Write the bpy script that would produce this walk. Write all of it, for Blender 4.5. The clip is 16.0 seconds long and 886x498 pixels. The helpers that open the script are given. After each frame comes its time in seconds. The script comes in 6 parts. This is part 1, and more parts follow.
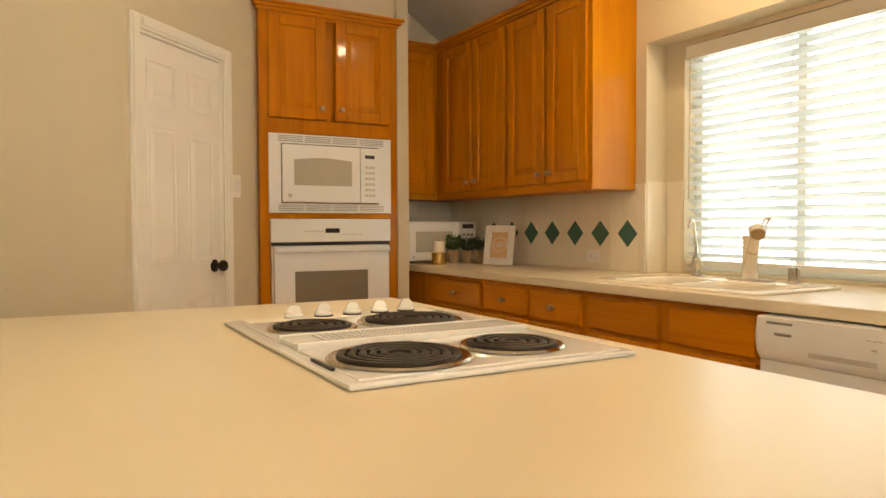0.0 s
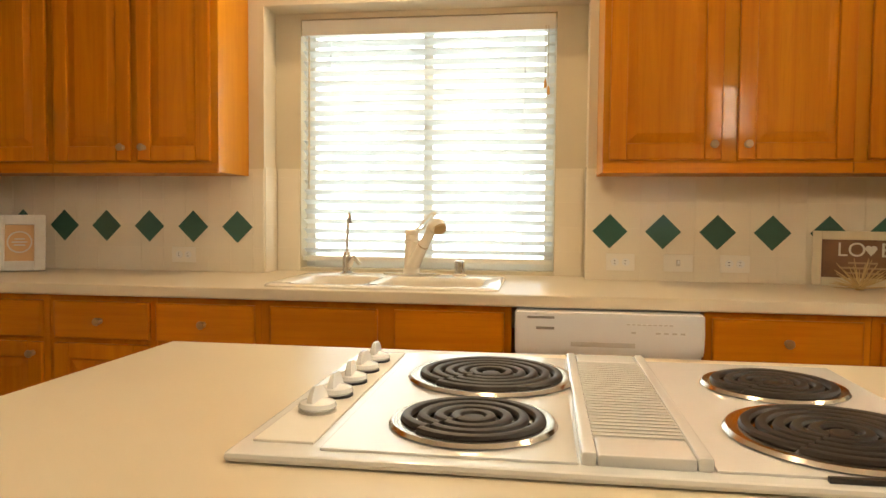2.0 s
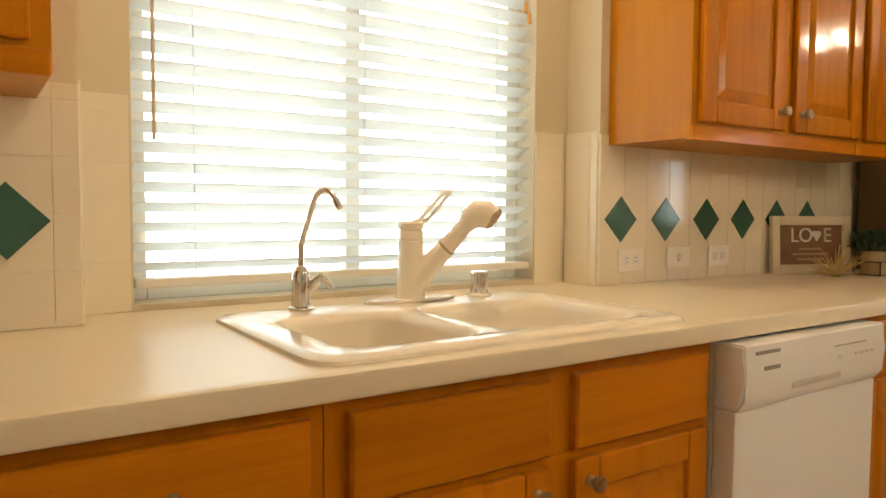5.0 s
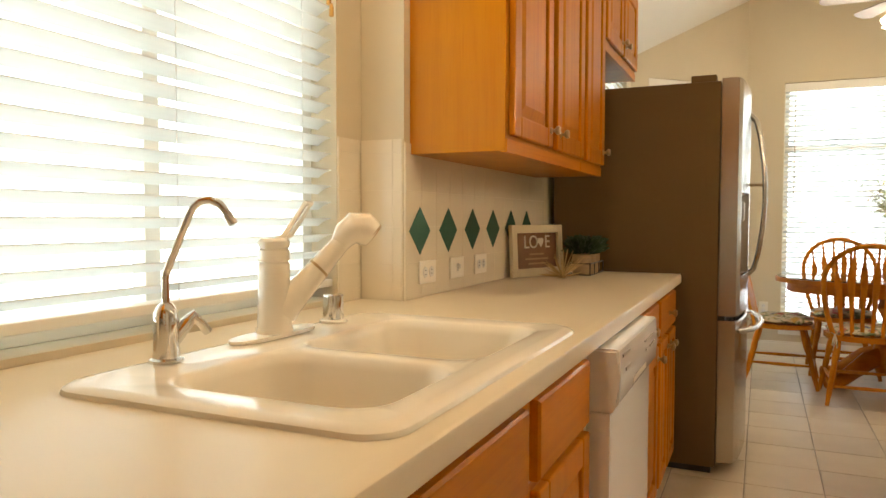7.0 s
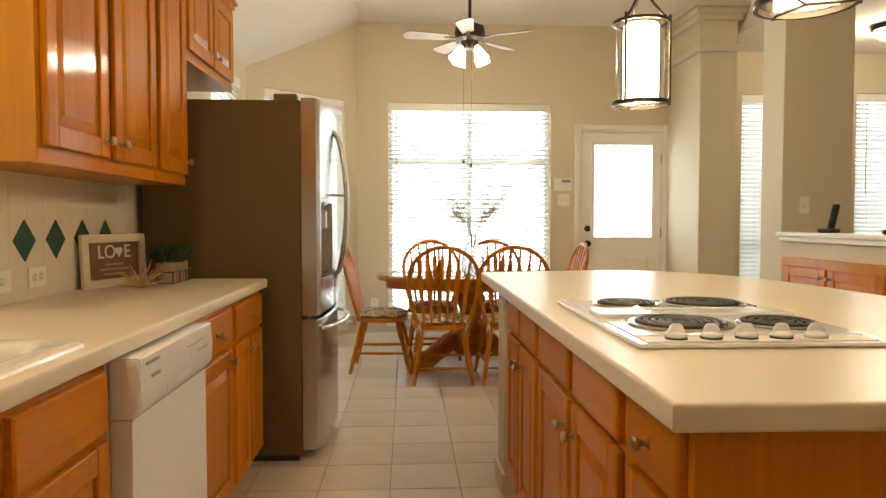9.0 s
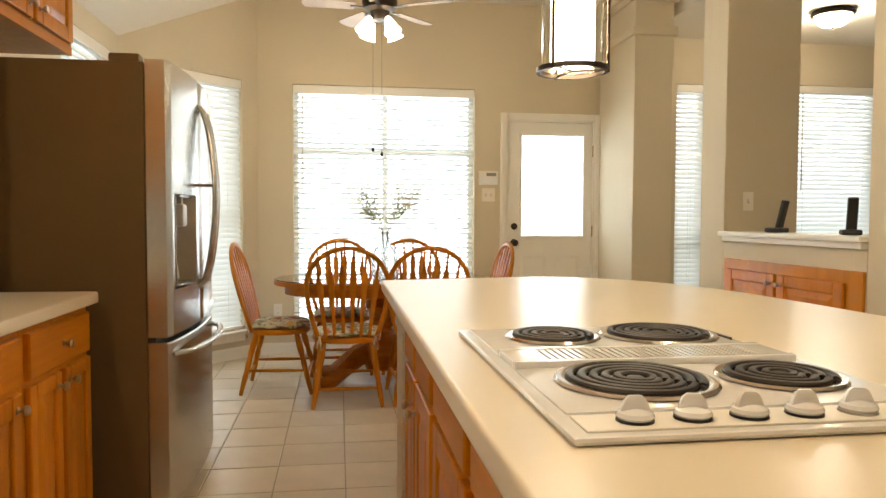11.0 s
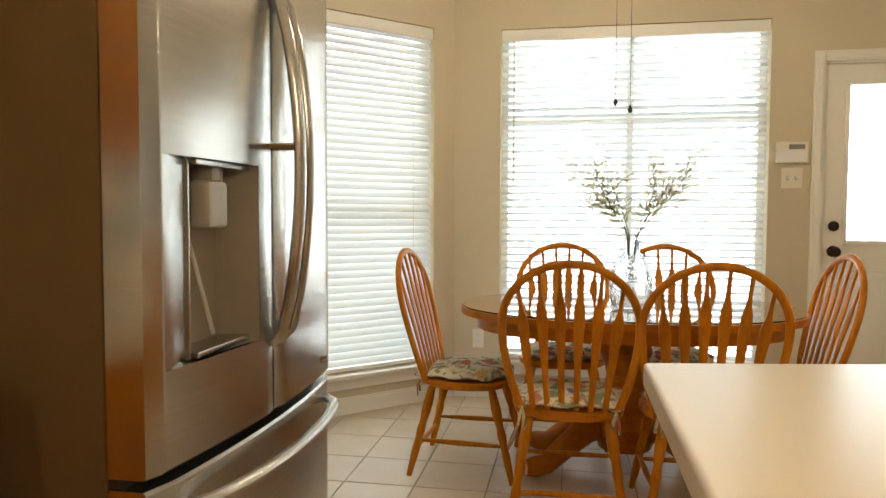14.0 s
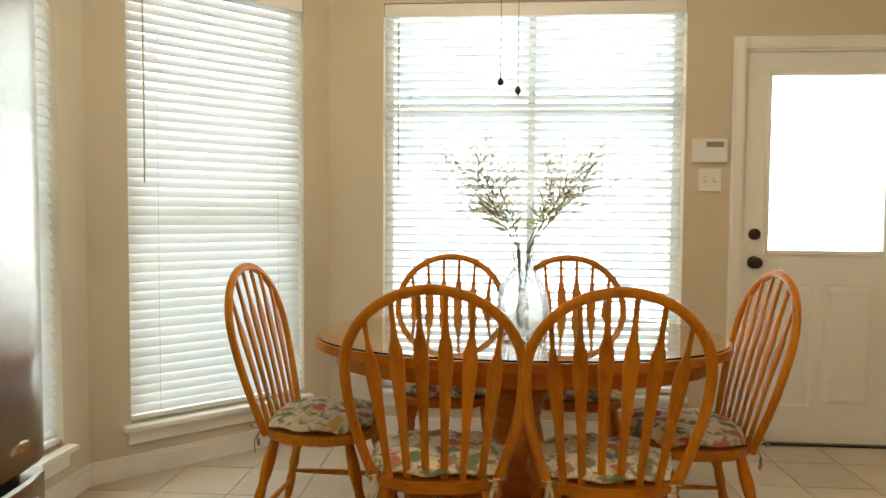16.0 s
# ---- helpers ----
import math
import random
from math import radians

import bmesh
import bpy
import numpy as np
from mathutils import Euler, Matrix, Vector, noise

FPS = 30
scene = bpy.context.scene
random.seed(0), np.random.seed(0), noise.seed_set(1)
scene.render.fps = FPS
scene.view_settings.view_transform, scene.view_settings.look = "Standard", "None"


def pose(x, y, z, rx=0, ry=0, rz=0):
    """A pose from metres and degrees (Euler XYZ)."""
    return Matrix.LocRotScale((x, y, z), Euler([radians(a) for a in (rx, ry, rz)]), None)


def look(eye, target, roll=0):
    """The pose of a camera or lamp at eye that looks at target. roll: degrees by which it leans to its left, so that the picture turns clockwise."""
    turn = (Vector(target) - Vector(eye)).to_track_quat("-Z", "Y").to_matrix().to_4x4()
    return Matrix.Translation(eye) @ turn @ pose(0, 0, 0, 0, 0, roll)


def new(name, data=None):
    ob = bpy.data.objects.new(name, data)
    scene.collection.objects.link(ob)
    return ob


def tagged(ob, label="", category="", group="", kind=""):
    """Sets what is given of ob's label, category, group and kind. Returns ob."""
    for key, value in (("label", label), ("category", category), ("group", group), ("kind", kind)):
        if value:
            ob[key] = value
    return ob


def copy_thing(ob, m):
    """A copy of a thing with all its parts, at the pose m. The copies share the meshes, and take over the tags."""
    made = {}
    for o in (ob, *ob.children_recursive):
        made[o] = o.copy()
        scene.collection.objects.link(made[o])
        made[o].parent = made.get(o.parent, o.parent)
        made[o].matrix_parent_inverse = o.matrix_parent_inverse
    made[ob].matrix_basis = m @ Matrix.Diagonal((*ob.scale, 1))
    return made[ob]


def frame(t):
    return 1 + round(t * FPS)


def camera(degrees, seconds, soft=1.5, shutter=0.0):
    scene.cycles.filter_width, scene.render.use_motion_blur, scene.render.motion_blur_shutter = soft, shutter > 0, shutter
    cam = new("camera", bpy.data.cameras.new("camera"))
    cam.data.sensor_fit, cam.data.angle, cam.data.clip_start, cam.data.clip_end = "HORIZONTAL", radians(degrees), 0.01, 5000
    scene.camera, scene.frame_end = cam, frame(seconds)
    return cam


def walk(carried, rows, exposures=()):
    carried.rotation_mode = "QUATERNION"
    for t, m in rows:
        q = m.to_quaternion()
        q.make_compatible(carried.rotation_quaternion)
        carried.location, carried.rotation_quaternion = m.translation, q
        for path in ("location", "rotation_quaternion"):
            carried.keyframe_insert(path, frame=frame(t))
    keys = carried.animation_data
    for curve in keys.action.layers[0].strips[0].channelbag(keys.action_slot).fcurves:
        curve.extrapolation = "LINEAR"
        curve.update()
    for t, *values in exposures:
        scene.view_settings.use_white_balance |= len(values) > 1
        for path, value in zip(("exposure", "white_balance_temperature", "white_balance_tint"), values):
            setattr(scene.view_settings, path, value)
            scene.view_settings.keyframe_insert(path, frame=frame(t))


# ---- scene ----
cam = camera(64.2, 16.0)
PATH = [
    (0, (1.040, 0.376, 1.162), (2.027, 2.115, 1.099), -0.2),
    (0.5, (0.962, 0.726, 1.133), (2.264, 2.243, 1.072), 0.1),
    (1, (0.854, 1.048, 1.141), (2.487, 2.201, 1.072), 0.2),
    (1.4, (0.771, 1.339, 1.166), (2.598, 2.149, 1.082), 0.3),
    (1.5, (0.769, 1.407, 1.167), (2.629, 2.135, 1.084), 0.3),
    (2, (0.731, 1.807, 1.184), (2.709, 2.091, 1.088), 0.5),
    (2.5, (0.794, 2.210, 1.189), (2.789, 2.125, 1.086), 0.6),
    (3, (0.950, 2.577, 1.187), (2.915, 2.217, 1.082), 0.5),
    (3.2, (1.032, 2.705, 1.196), (2.980, 2.263, 1.084), 0.5),
    (5.3, (2.391, 3.298, 1.145), (3.950, 2.051, 1.037), 0.5),
    (5.5, (2.470, 3.333, 1.146), (3.948, 1.990, 1.039), 0.6),
    (6, (2.663, 3.412, 1.148), (3.861, 1.814, 1.053), 0.7),
    (6.5, (2.780, 3.460, 1.160), (3.759, 1.718, 1.070), 0.4),
    (7, (2.819, 3.492, 1.159), (3.640, 1.670, 1.074), 0.1),
    (7.5, (2.762, 3.502, 1.161), (3.395, 1.607, 1.081), 0.2),
    (8, (2.647, 3.532, 1.172), (2.987, 1.563, 1.087), 0.2),
    (8.5, (2.540, 3.580, 1.188), (2.637, 1.584, 1.107), 0.1),
    (9, (2.477, 3.579, 1.190), (2.374, 1.583, 1.110), 0.0),
    (9.5, (2.432, 3.485, 1.195), (2.193, 1.501, 1.111), 0.1),
    (9.7, (2.422, 3.419, 1.193), (2.132, 1.442, 1.107), 0.2),
    (11.8, (2.204, 2.594, 1.189), (1.913, 0.618, 1.098), 0.2),
    (12, (2.228, 2.504, 1.184), (1.961, 0.524, 1.092), 0.2),
    (12.5, (2.273, 2.167, 1.179), (2.201, 0.170, 1.085), 0.3),
    (13, (2.306, 1.791, 1.190), (2.437, -0.202, 1.089), 0.2),
    (13.5, (2.271, 1.442, 1.190), (2.521, -0.540, 1.089), 0.2),
    (14, (2.215, 1.169, 1.181), (2.569, -0.797, 1.080), 0.2),
    (14.5, (2.190, 0.908, 1.187), (2.564, -1.054, 1.088), 0.1),
    (15, (2.148, 0.679, 1.194), (2.510, -1.285, 1.093), 0.2),
    (15.5, (2.090, 0.530, 1.196), (2.388, -1.445, 1.096), 0.4),
    (16, (2.042, 0.490, 1.200), (2.192, -1.502, 1.105), 0.4),
]
walk(cam, [(t, look(eye, target, roll)) for t, eye, target, roll in PATH],
     [(0, 0.34, 6800, 10), (1.5, 0.42, 6380, 10), (3.2, 0.36, 6400, 10), (5.3, 0.38, 6400, 10), (6.5, 0.42, 6400, 10), (9.0, 0.37, 6380, 10), (12.5, 0.33, 6130, 10), (14.0, 0.22, 6150, 9), (16.0, 0.20, 6100, 8)])

# ---- world, sun, exposure ----
world = bpy.data.worlds.new("sky")
scene.world = world
world.use_nodes = True
wn = world.node_tree.nodes
sky = wn.new("ShaderNodeTexSky")
sky.sky_type = 'NISHITA'
sky.sun_disc = False
sky.sun_elevation = radians(58)
sky.sun_rotation = radians(-60)
wn["Background"].inputs["Strength"].default_value = 0.12
world.node_tree.links.new(sky.outputs[0], wn["Background"].inputs["Color"])

sun_data = bpy.data.lights.new("sun", 'SUN')
sun_data.energy, sun_data.angle, sun_data.color = 3.0, radians(0.5), (1.0, 0.95, 0.87)
sun = new("sun", sun_data)
sun.matrix_world = look((-20, 12, 30), (0, 0, 0))

DAY = 5.0          # brightness of the hazy daylight outside the windows
SINK_W_LAMP = 9.5  # recessed lamp over the sink
FAN_W = 6.0       # each lit bell of the ceiling fan


def lamp(name, loc, watts, colour, radius):
    d = bpy.data.lights.new(name, 'POINT')
    d.energy, d.color, d.shadow_soft_size = watts, colour, radius
    o = new(name, d)
    o.location = loc
    return o


# ---- materials ----
def mat_base(name):
    m = bpy.data.materials.new(name)
    m.use_nodes = True
    nt = m.node_tree
    return m, nt, nt.nodes["Principled BSDF"], nt.nodes, nt.links


def coords(nt, scale=(1, 1, 1)):
    tc = nt.nodes.new("ShaderNodeTexCoord")
    mp = nt.nodes.new("ShaderNodeMapping")
    mp.inputs["Scale"].default_value = scale
    nt.links.new(tc.outputs["Object"], mp.inputs["Vector"])
    return mp.outputs["Vector"]


def noise_tex(nt, vec, scale, detail=4.0, rough=0.55, distortion=0.0):
    n = nt.nodes.new("ShaderNodeTexNoise")
    n.inputs["Scale"].default_value = scale
    n.inputs["Detail"].default_value = detail
    n.inputs["Roughness"].default_value = rough
    n.inputs["Distortion"].default_value = distortion
    nt.links.new(vec, n.inputs["Vector"])
    return n.outputs["Fac"]


def ramp(nt, fac, stops):
    r = nt.nodes.new("ShaderNodeValToRGB")
    els = r.color_ramp.elements
    while len(els) < len(stops):
        els.new(0.5)
    for e, (p, c) in zip(els, stops):
        e.position, e.color = p, (*c, 1)
    nt.links.new(fac, r.inputs["Fac"])
    return r.outputs["Color"]


def mixc(nt, fac, a, b, mode='MIX'):
    m = nt.nodes.new("ShaderNodeMix")
    m.data_type, m.blend_type = 'RGBA', mode
    for k, v in ((0, fac), (6, a), (7, b)):
        if hasattr(v, "links"):
            nt.links.new(v, m.inputs[k])
        elif k == 0:
            m.inputs[k].default_value = v
        else:
            m.inputs[k].default_value = (*v, 1)
    return m.outputs[2]


def bump(nt, bsdf, height, strength=0.2, dist=0.002):
    b = nt.nodes.new("ShaderNodeBump")
    b.inputs["Strength"].default_value = strength
    b.inputs["Distance"].default_value = dist
    nt.links.new(height, b.inputs["Height"])
    nt.links.new(b.outputs["Normal"], bsdf.inputs["Normal"])


def rand_value(nt, lo, hi):
    oi = nt.nodes.new("ShaderNodeObjectInfo")
    mr = nt.nodes.new("ShaderNodeMapRange")
    mr.inputs["To Min"].default_value = lo
    mr.inputs["To Max"].default_value = hi
    nt.links.new(oi.outputs["Random"], mr.inputs["Value"])
    return mr.outputs["Result"]


def vary(nt, col, lo, hi):
    hsv = nt.nodes.new("ShaderNodeHueSaturation")
    nt.links.new(rand_value(nt, lo, hi), hsv.inputs["Value"])
    nt.links.new(col, hsv.inputs["Color"])
    return hsv.outputs["Color"]


def mottled(name, a, b, rough=0.5, scale=6.0, fine=120.0, bumpy=0.1, metal=0.0, coat=0.0, spread=(0.0, 0.0)):
    m, nt, bs, n, l = mat_base(name)
    v = coords(nt)
    big = noise_tex(nt, v, scale)
    small = noise_tex(nt, v, fine, 3.0)
    col = ramp(nt, big, [(0.3, a), (0.7, b)])
    col = mixc(nt, ramp(nt, small, [(0.35, (0.0, 0.0, 0.0)), (0.75, (0.25, 0.25, 0.25))]), col, b)
    if spread[1] > 0:
        col = vary(nt, col, *spread)
    l.new(col, bs.inputs["Base Color"])
    bs.inputs["Roughness"].default_value = rough
    bs.inputs["Metallic"].default_value = metal
    bs.inputs["Coat Weight"].default_value = coat
    bs.inputs["Coat Roughness"].default_value = 0.12
    if bumpy:
        bump(nt, bs, small, bumpy, 0.001)
    return m


def wood(name, light, mid, dark, axis=2, rough=0.42, coat=0.28, grain=26.0):
    m, nt, bs, n, l = mat_base(name)
    s = [grain, grain, grain]
    s[axis] = 1.1
    v = coords(nt, s)
    g = noise_tex(nt, v, 1.0, 6.0, 0.6, 0.6)
    s2 = [6.0, 6.0, 6.0]
    s2[axis] = 0.7
    broad = noise_tex(nt, coords(nt, s2), 1.0, 2.0, 0.5, 1.2)
    s3 = [220.0, 220.0, 220.0]
    s3[axis] = 7.0
    pores = noise_tex(nt, coords(nt, s3), 1.0, 2.0)
    col = ramp(nt, g, [(0.28, dark), (0.5, mid), (0.72, light)])
    col = mixc(nt, 0.35, col, ramp(nt, broad, [(0.3, dark), (0.7, light)]))
    col = mixc(nt, ramp(nt, pores, [(0.55, (0, 0, 0)), (0.75, (0.45, 0.45, 0.45))]), col, dark)
    col = vary(nt, col, 0.9, 1.1)
    l.new(col, bs.inputs["Base Color"])
    bs.inputs["Roughness"].default_value = rough
    bs.inputs["Specular IOR Level"].default_value = 0.08
    bs.inputs["Coat Weight"].default_value = coat
    bs.inputs["Coat Roughness"].default_value = 0.085
    bump(nt, bs, pores, 0.12, 0.0006)
    return m


OAK = ((0.57, 0.205, 0.003), (0.51, 0.170, 0.002), (0.41, 0.120, 0.0015))
M_OAK = wood("oak_upright", *OAK, axis=2)
M_OAK_H = wood("oak_lengthwise", *OAK, axis=1)
M_OAK_X = wood("oak_crosswise", *OAK, axis=0)
M_SHELL = wood("oak_cabinet_side", (0.53, 0.210, 0.004), (0.48, 0.178, 0.003), (0.41, 0.138, 0.002), axis=2, grain=18)
CHAIR = ((0.60, 0.228, 0.012), (0.50, 0.172, 0.007), (0.33, 0.095, 0.004))
M_CHAIR = wood("chair_oak", *CHAIR, axis=2, rough=0.34, coat=0.12, grain=40)
M_CHAIR_H = wood("chair_oak_flat", *CHAIR, axis=0, rough=0.3, coat=0.3, grain=30)
M_TABLE = wood("table_oak", (0.56, 0.195, 0.014), (0.46, 0.148, 0.009), (0.29, 0.082, 0.005), axis=0, rough=0.3, coat=0.3)
M_WALL = mottled("wall_paint", (0.605, 0.525, 0.372), (0.635, 0.552, 0.396), 0.75, 1.3, 160, 0.25)
M_CEIL = mottled("ceiling_paint", (0.74, 0.70, 0.62), (0.78, 0.74, 0.66), 0.85, 1.0, 140, 0.35)
M_TRIM = mottled("trim_paint", (0.80, 0.77, 0.69), (0.84, 0.81, 0.73), 0.4, 2.0, 90, 0.05)
M_COUNTER = mottled("cream_laminate", (0.71, 0.61, 0.44), (0.74, 0.64, 0.465), 0.3, 3.0, 420, 0.03)
M_TILEW = mottled("wall_tile", (0.77, 0.69, 0.54), (0.80, 0.72, 0.57), 0.09, 3.0, 40, 0.04, spread=(0.985, 1.015))
M_GREEN = mottled("green_tile", (0.038, 0.105, 0.078), (0.052, 0.132, 0.10), 0.1, 5.0, 60, 0.04, spread=(0.9, 1.1))
M_GROUT = mottled("grout_pale", (0.80, 0.72, 0.57), (0.83, 0.75, 0.60), 0.4, 10, 200, 0.3)
M_FLOORT = mottled("floor_tile", (0.50, 0.40, 0.275), (0.57, 0.47, 0.335), 0.33, 4.0, 60, 0.12, spread=(0.93, 1.05))
M_FGROUT = mottled("floor_grout", (0.30, 0.25, 0.19), (0.36, 0.30, 0.23), 0.9, 9, 160, 0.4)
M_WHITE = mottled("white_enamel", (0.81, 0.805, 0.785), (0.84, 0.835, 0.815), 0.14, 2.0, 60, 0.02, coat=0.5)
M_PLASTIC = mottled("white_plastic", (0.78, 0.73, 0.63), (0.82, 0.77, 0.67), 0.38, 3.0, 80, 0.04)
M_SINK = mottled("sink_porcelain", (0.82, 0.75, 0.62), (0.85, 0.78, 0.65), 0.12, 2.0, 60, 0.02, coat=0.3)
M_GREY = mottled("grey_print", (0.22, 0.20, 0.17), (0.28, 0.26, 0.22), 0.5, 9, 90, 0.0)
M_LGREY = mottled("pale_grey_plastic", (0.50, 0.47, 0.41), (0.56, 0.52, 0.46), 0.4, 9, 90, 0.0)
M_BLACK = mottled("black_plastic", (0.012, 0.011, 0.01), (0.02, 0.018, 0.016), 0.35, 6, 90, 0.05)
M_COIL = mottled("burner_coil", (0.014, 0.010, 0.008), (0.028, 0.020, 0.015), 0.48, 9, 150, 0.15)
M_DARK = mottled("dark_bronze", (0.030, 0.022, 0.016), (0.05, 0.037, 0.026), 0.35, 8, 120, 0.05, metal=0.7)
M_KNOB = mottled("pewter", (0.38, 0.27, 0.14), (0.46, 0.34, 0.20), 0.34, 20, 200, 0.05, metal=1.0)
M_CHROME = mottled("chrome", (0.72, 0.70, 0.66), (0.78, 0.76, 0.72), 0.08, 9, 90, 0.0, metal=1.0)
M_PANCHROME = mottled("drip_pan_chrome", (0.62, 0.55, 0.46), (0.72, 0.64, 0.54), 0.16, 9, 90, 0.05, metal=1.0)
M_WELL = mottled("dispenser_plastic", (0.20, 0.165, 0.12), (0.24, 0.195, 0.14), 0.35, 9, 90, 0.0)
M_NOZZLE = mottled("nozzle_plastic", (0.30, 0.26, 0.21), (0.34, 0.30, 0.24), 0.3, 9, 90, 0.0)
M_FRSIDE = mottled("fridge_side_paint", (0.118, 0.072, 0.027), (0.130, 0.080, 0.031), 0.5, 2.0, 260, 0.2)
M_FRSIDE.node_tree.nodes["Principled BSDF"].inputs["Specular IOR Level"].default_value = 0.12
M_SMOKE = mottled("oven_window", (0.20, 0.17, 0.12), (0.23, 0.20, 0.15), 0.12, 3, 40, 0.0, coat=0.5)
M_MWGLASS = mottled("microwave_window", (0.45, 0.41, 0.33), (0.50, 0.46, 0.37), 0.2, 3, 40, 0.0, coat=0.3)
M_GOLD = mottled("gold_foil", (0.62, 0.36, 0.09), (0.72, 0.44, 0.13), 0.25, 14, 120, 0.3, metal=1.0)
M_WAX = mottled("candle_wax", (0.82, 0.72, 0.55), (0.86, 0.76, 0.6), 0.5, 6, 60, 0.05)
M_POT = mottled("clay_pot", (0.33, 0.22, 0.12), (0.42, 0.29, 0.17), 0.8, 12, 120, 0.4)
M_LEAF = mottled("leaf_green", (0.035, 0.085, 0.018), (0.08, 0.15, 0.04), 0.55, 20, 160, 0.1)
M_DLEAF = mottled("dark_leaf", (0.02, 0.045, 0.012), (0.04, 0.075, 0.022), 0.55, 20, 160, 0.1)
M_STEM = mottled("brown_stem", (0.09, 0.06, 0.035), (0.14, 0.10, 0.06), 0.7, 30, 160, 0.2)
M_CREAMFR = mottled("cream_frame", (0.58, 0.50, 0.34), (0.66, 0.57, 0.40), 0.55, 10, 120, 0.2)
M_WHITEFR = mottled("whitewashed_frame", (0.66, 0.62, 0.54), (0.76, 0.72, 0.64), 0.6, 22, 140, 0.5)
M_RUST = mottled("rustic_board", (0.13, 0.055, 0.025), (0.22, 0.11, 0.05), 0.7, 9, 90, 0.3)
M_PEACH = mottled("peach_print", (0.62, 0.36, 0.16), (0.66, 0.40, 0.19), 0.6, 9, 90, 0.05)
M_LETTER = mottled("pale_lettering", (0.62, 0.58, 0.5), (0.68, 0.64, 0.56), 0.6, 9, 90, 0.1)
M_STRAW = mottled("straw", (0.45, 0.30, 0.12), (0.55, 0.38, 0.17), 0.6, 20, 160, 0.2)
M_BLADE = mottled("fan_blade", (0.27, 0.22, 0.18), (0.34, 0.28, 0.23), 0.45, 6, 90, 0.1)
M_CORD = mottled("blind_cord", (0.55, 0.46, 0.30), (0.62, 0.52, 0.36), 0.7, 30, 160, 0.0)
M_ORANGE = mottled("cord_tassel", (0.55, 0.28, 0.05), (0.62, 0.33, 0.07), 0.5, 30, 160, 0.0)
M_GRASS = mottled("lawn", (0.05, 0.085, 0.025), (0.09, 0.13, 0.04), 0.9, 0.8, 30, 0.5)


def steel_mat():
    m, nt, bs, n, l = mat_base("brushed_steel")
    v = coords(nt, (3, 3, 260))
    g = noise_tex(nt, v, 1.0, 3.0)
    l.new(ramp(nt, g, [(0.3, (0.49, 0.465, 0.415)), (0.7, (0.56, 0.535, 0.485))]), bs.inputs["Base Color"])
    bs.inputs["Metallic"].default_value = 1.0
    bs.inputs["Roughness"].default_value = 0.23
    bs.inputs["Anisotropic"].default_value = 0.5
    bump(nt, bs, g, 0.05, 0.0004)
    return m


def glass_mat(name, tint=(1, 1, 1), rough=0.0):
    m, nt, bs, n, l = mat_base(name)
    bs.inputs["Base Color"].default_value = (*tint, 1)
    bs.inputs["Transmission Weight"].default_value = 1.0
    bs.inputs["Roughness"].default_value = rough
    bs.inputs["IOR"].default_value = 1.45
    return m


def slat_mat():
    m, nt, bs, n, l = mat_base("blind_slat")
    tr = n.new("ShaderNodeBsdfTranslucent")
    tr.inputs["Color"].default_value = (0.82, 0.86, 0.88, 1)
    g = noise_tex(nt, coords(nt, (2, 60, 60)), 1.0, 3.0)
    l.new(ramp(nt, g, [(0.3, (0.80, 0.79, 0.74)), (0.7, (0.85, 0.84, 0.79))]), bs.inputs["Base Color"])
    bs.inputs["Roughness"].default_value = 0.4
    mx = n.new("ShaderNodeMixShader")
    mx.inputs["Fac"].default_value = 0.29
    l.new(bs.outputs[0], mx.inputs[1])
    l.new(tr.outputs[0], mx.inputs[2])
    l.new(mx.outputs[0], n["Material Output"].inputs["Surface"])
    return m


def glow_mat(name, colour, strength):
    m, nt, bs, n, l = mat_base(name)
    bs.inputs["Base Color"].default_value = (0.85, 0.83, 0.78, 1)
    bs.inputs["Roughness"].default_value = 0.4
    bs.inputs["Emission Color"].default_value = (*colour, 1)
    bs.inputs["Emission Strength"].default_value = strength
    return m


def outdoors_mat(name, greens):
    """Hazy daylight with foliage, far out of focus, beyond a window."""
    m, nt, bs, n, l = mat_base(name)
    em = n.new("ShaderNodeEmission")
    v = coords(nt)
    f = noise_tex(nt, v, 1.7, 5.0, 0.62, 0.4)
    col = ramp(nt, f, [(0.34, (0.07, 0.11, 0.045)), (0.43, (0.20, 0.27, 0.14)), (0.50, (0.80, 0.90, 0.84)), (0.6, (0.94, 0.98, 1.0))])
    col = mixc(nt, greens, (0.94, 0.98, 1.0), col)
    l.new(col, em.inputs["Color"])
    em.inputs["Strength"].default_value = DAY
    l.new(em.outputs[0], n["Material Output"].inputs["Surface"])
    return m


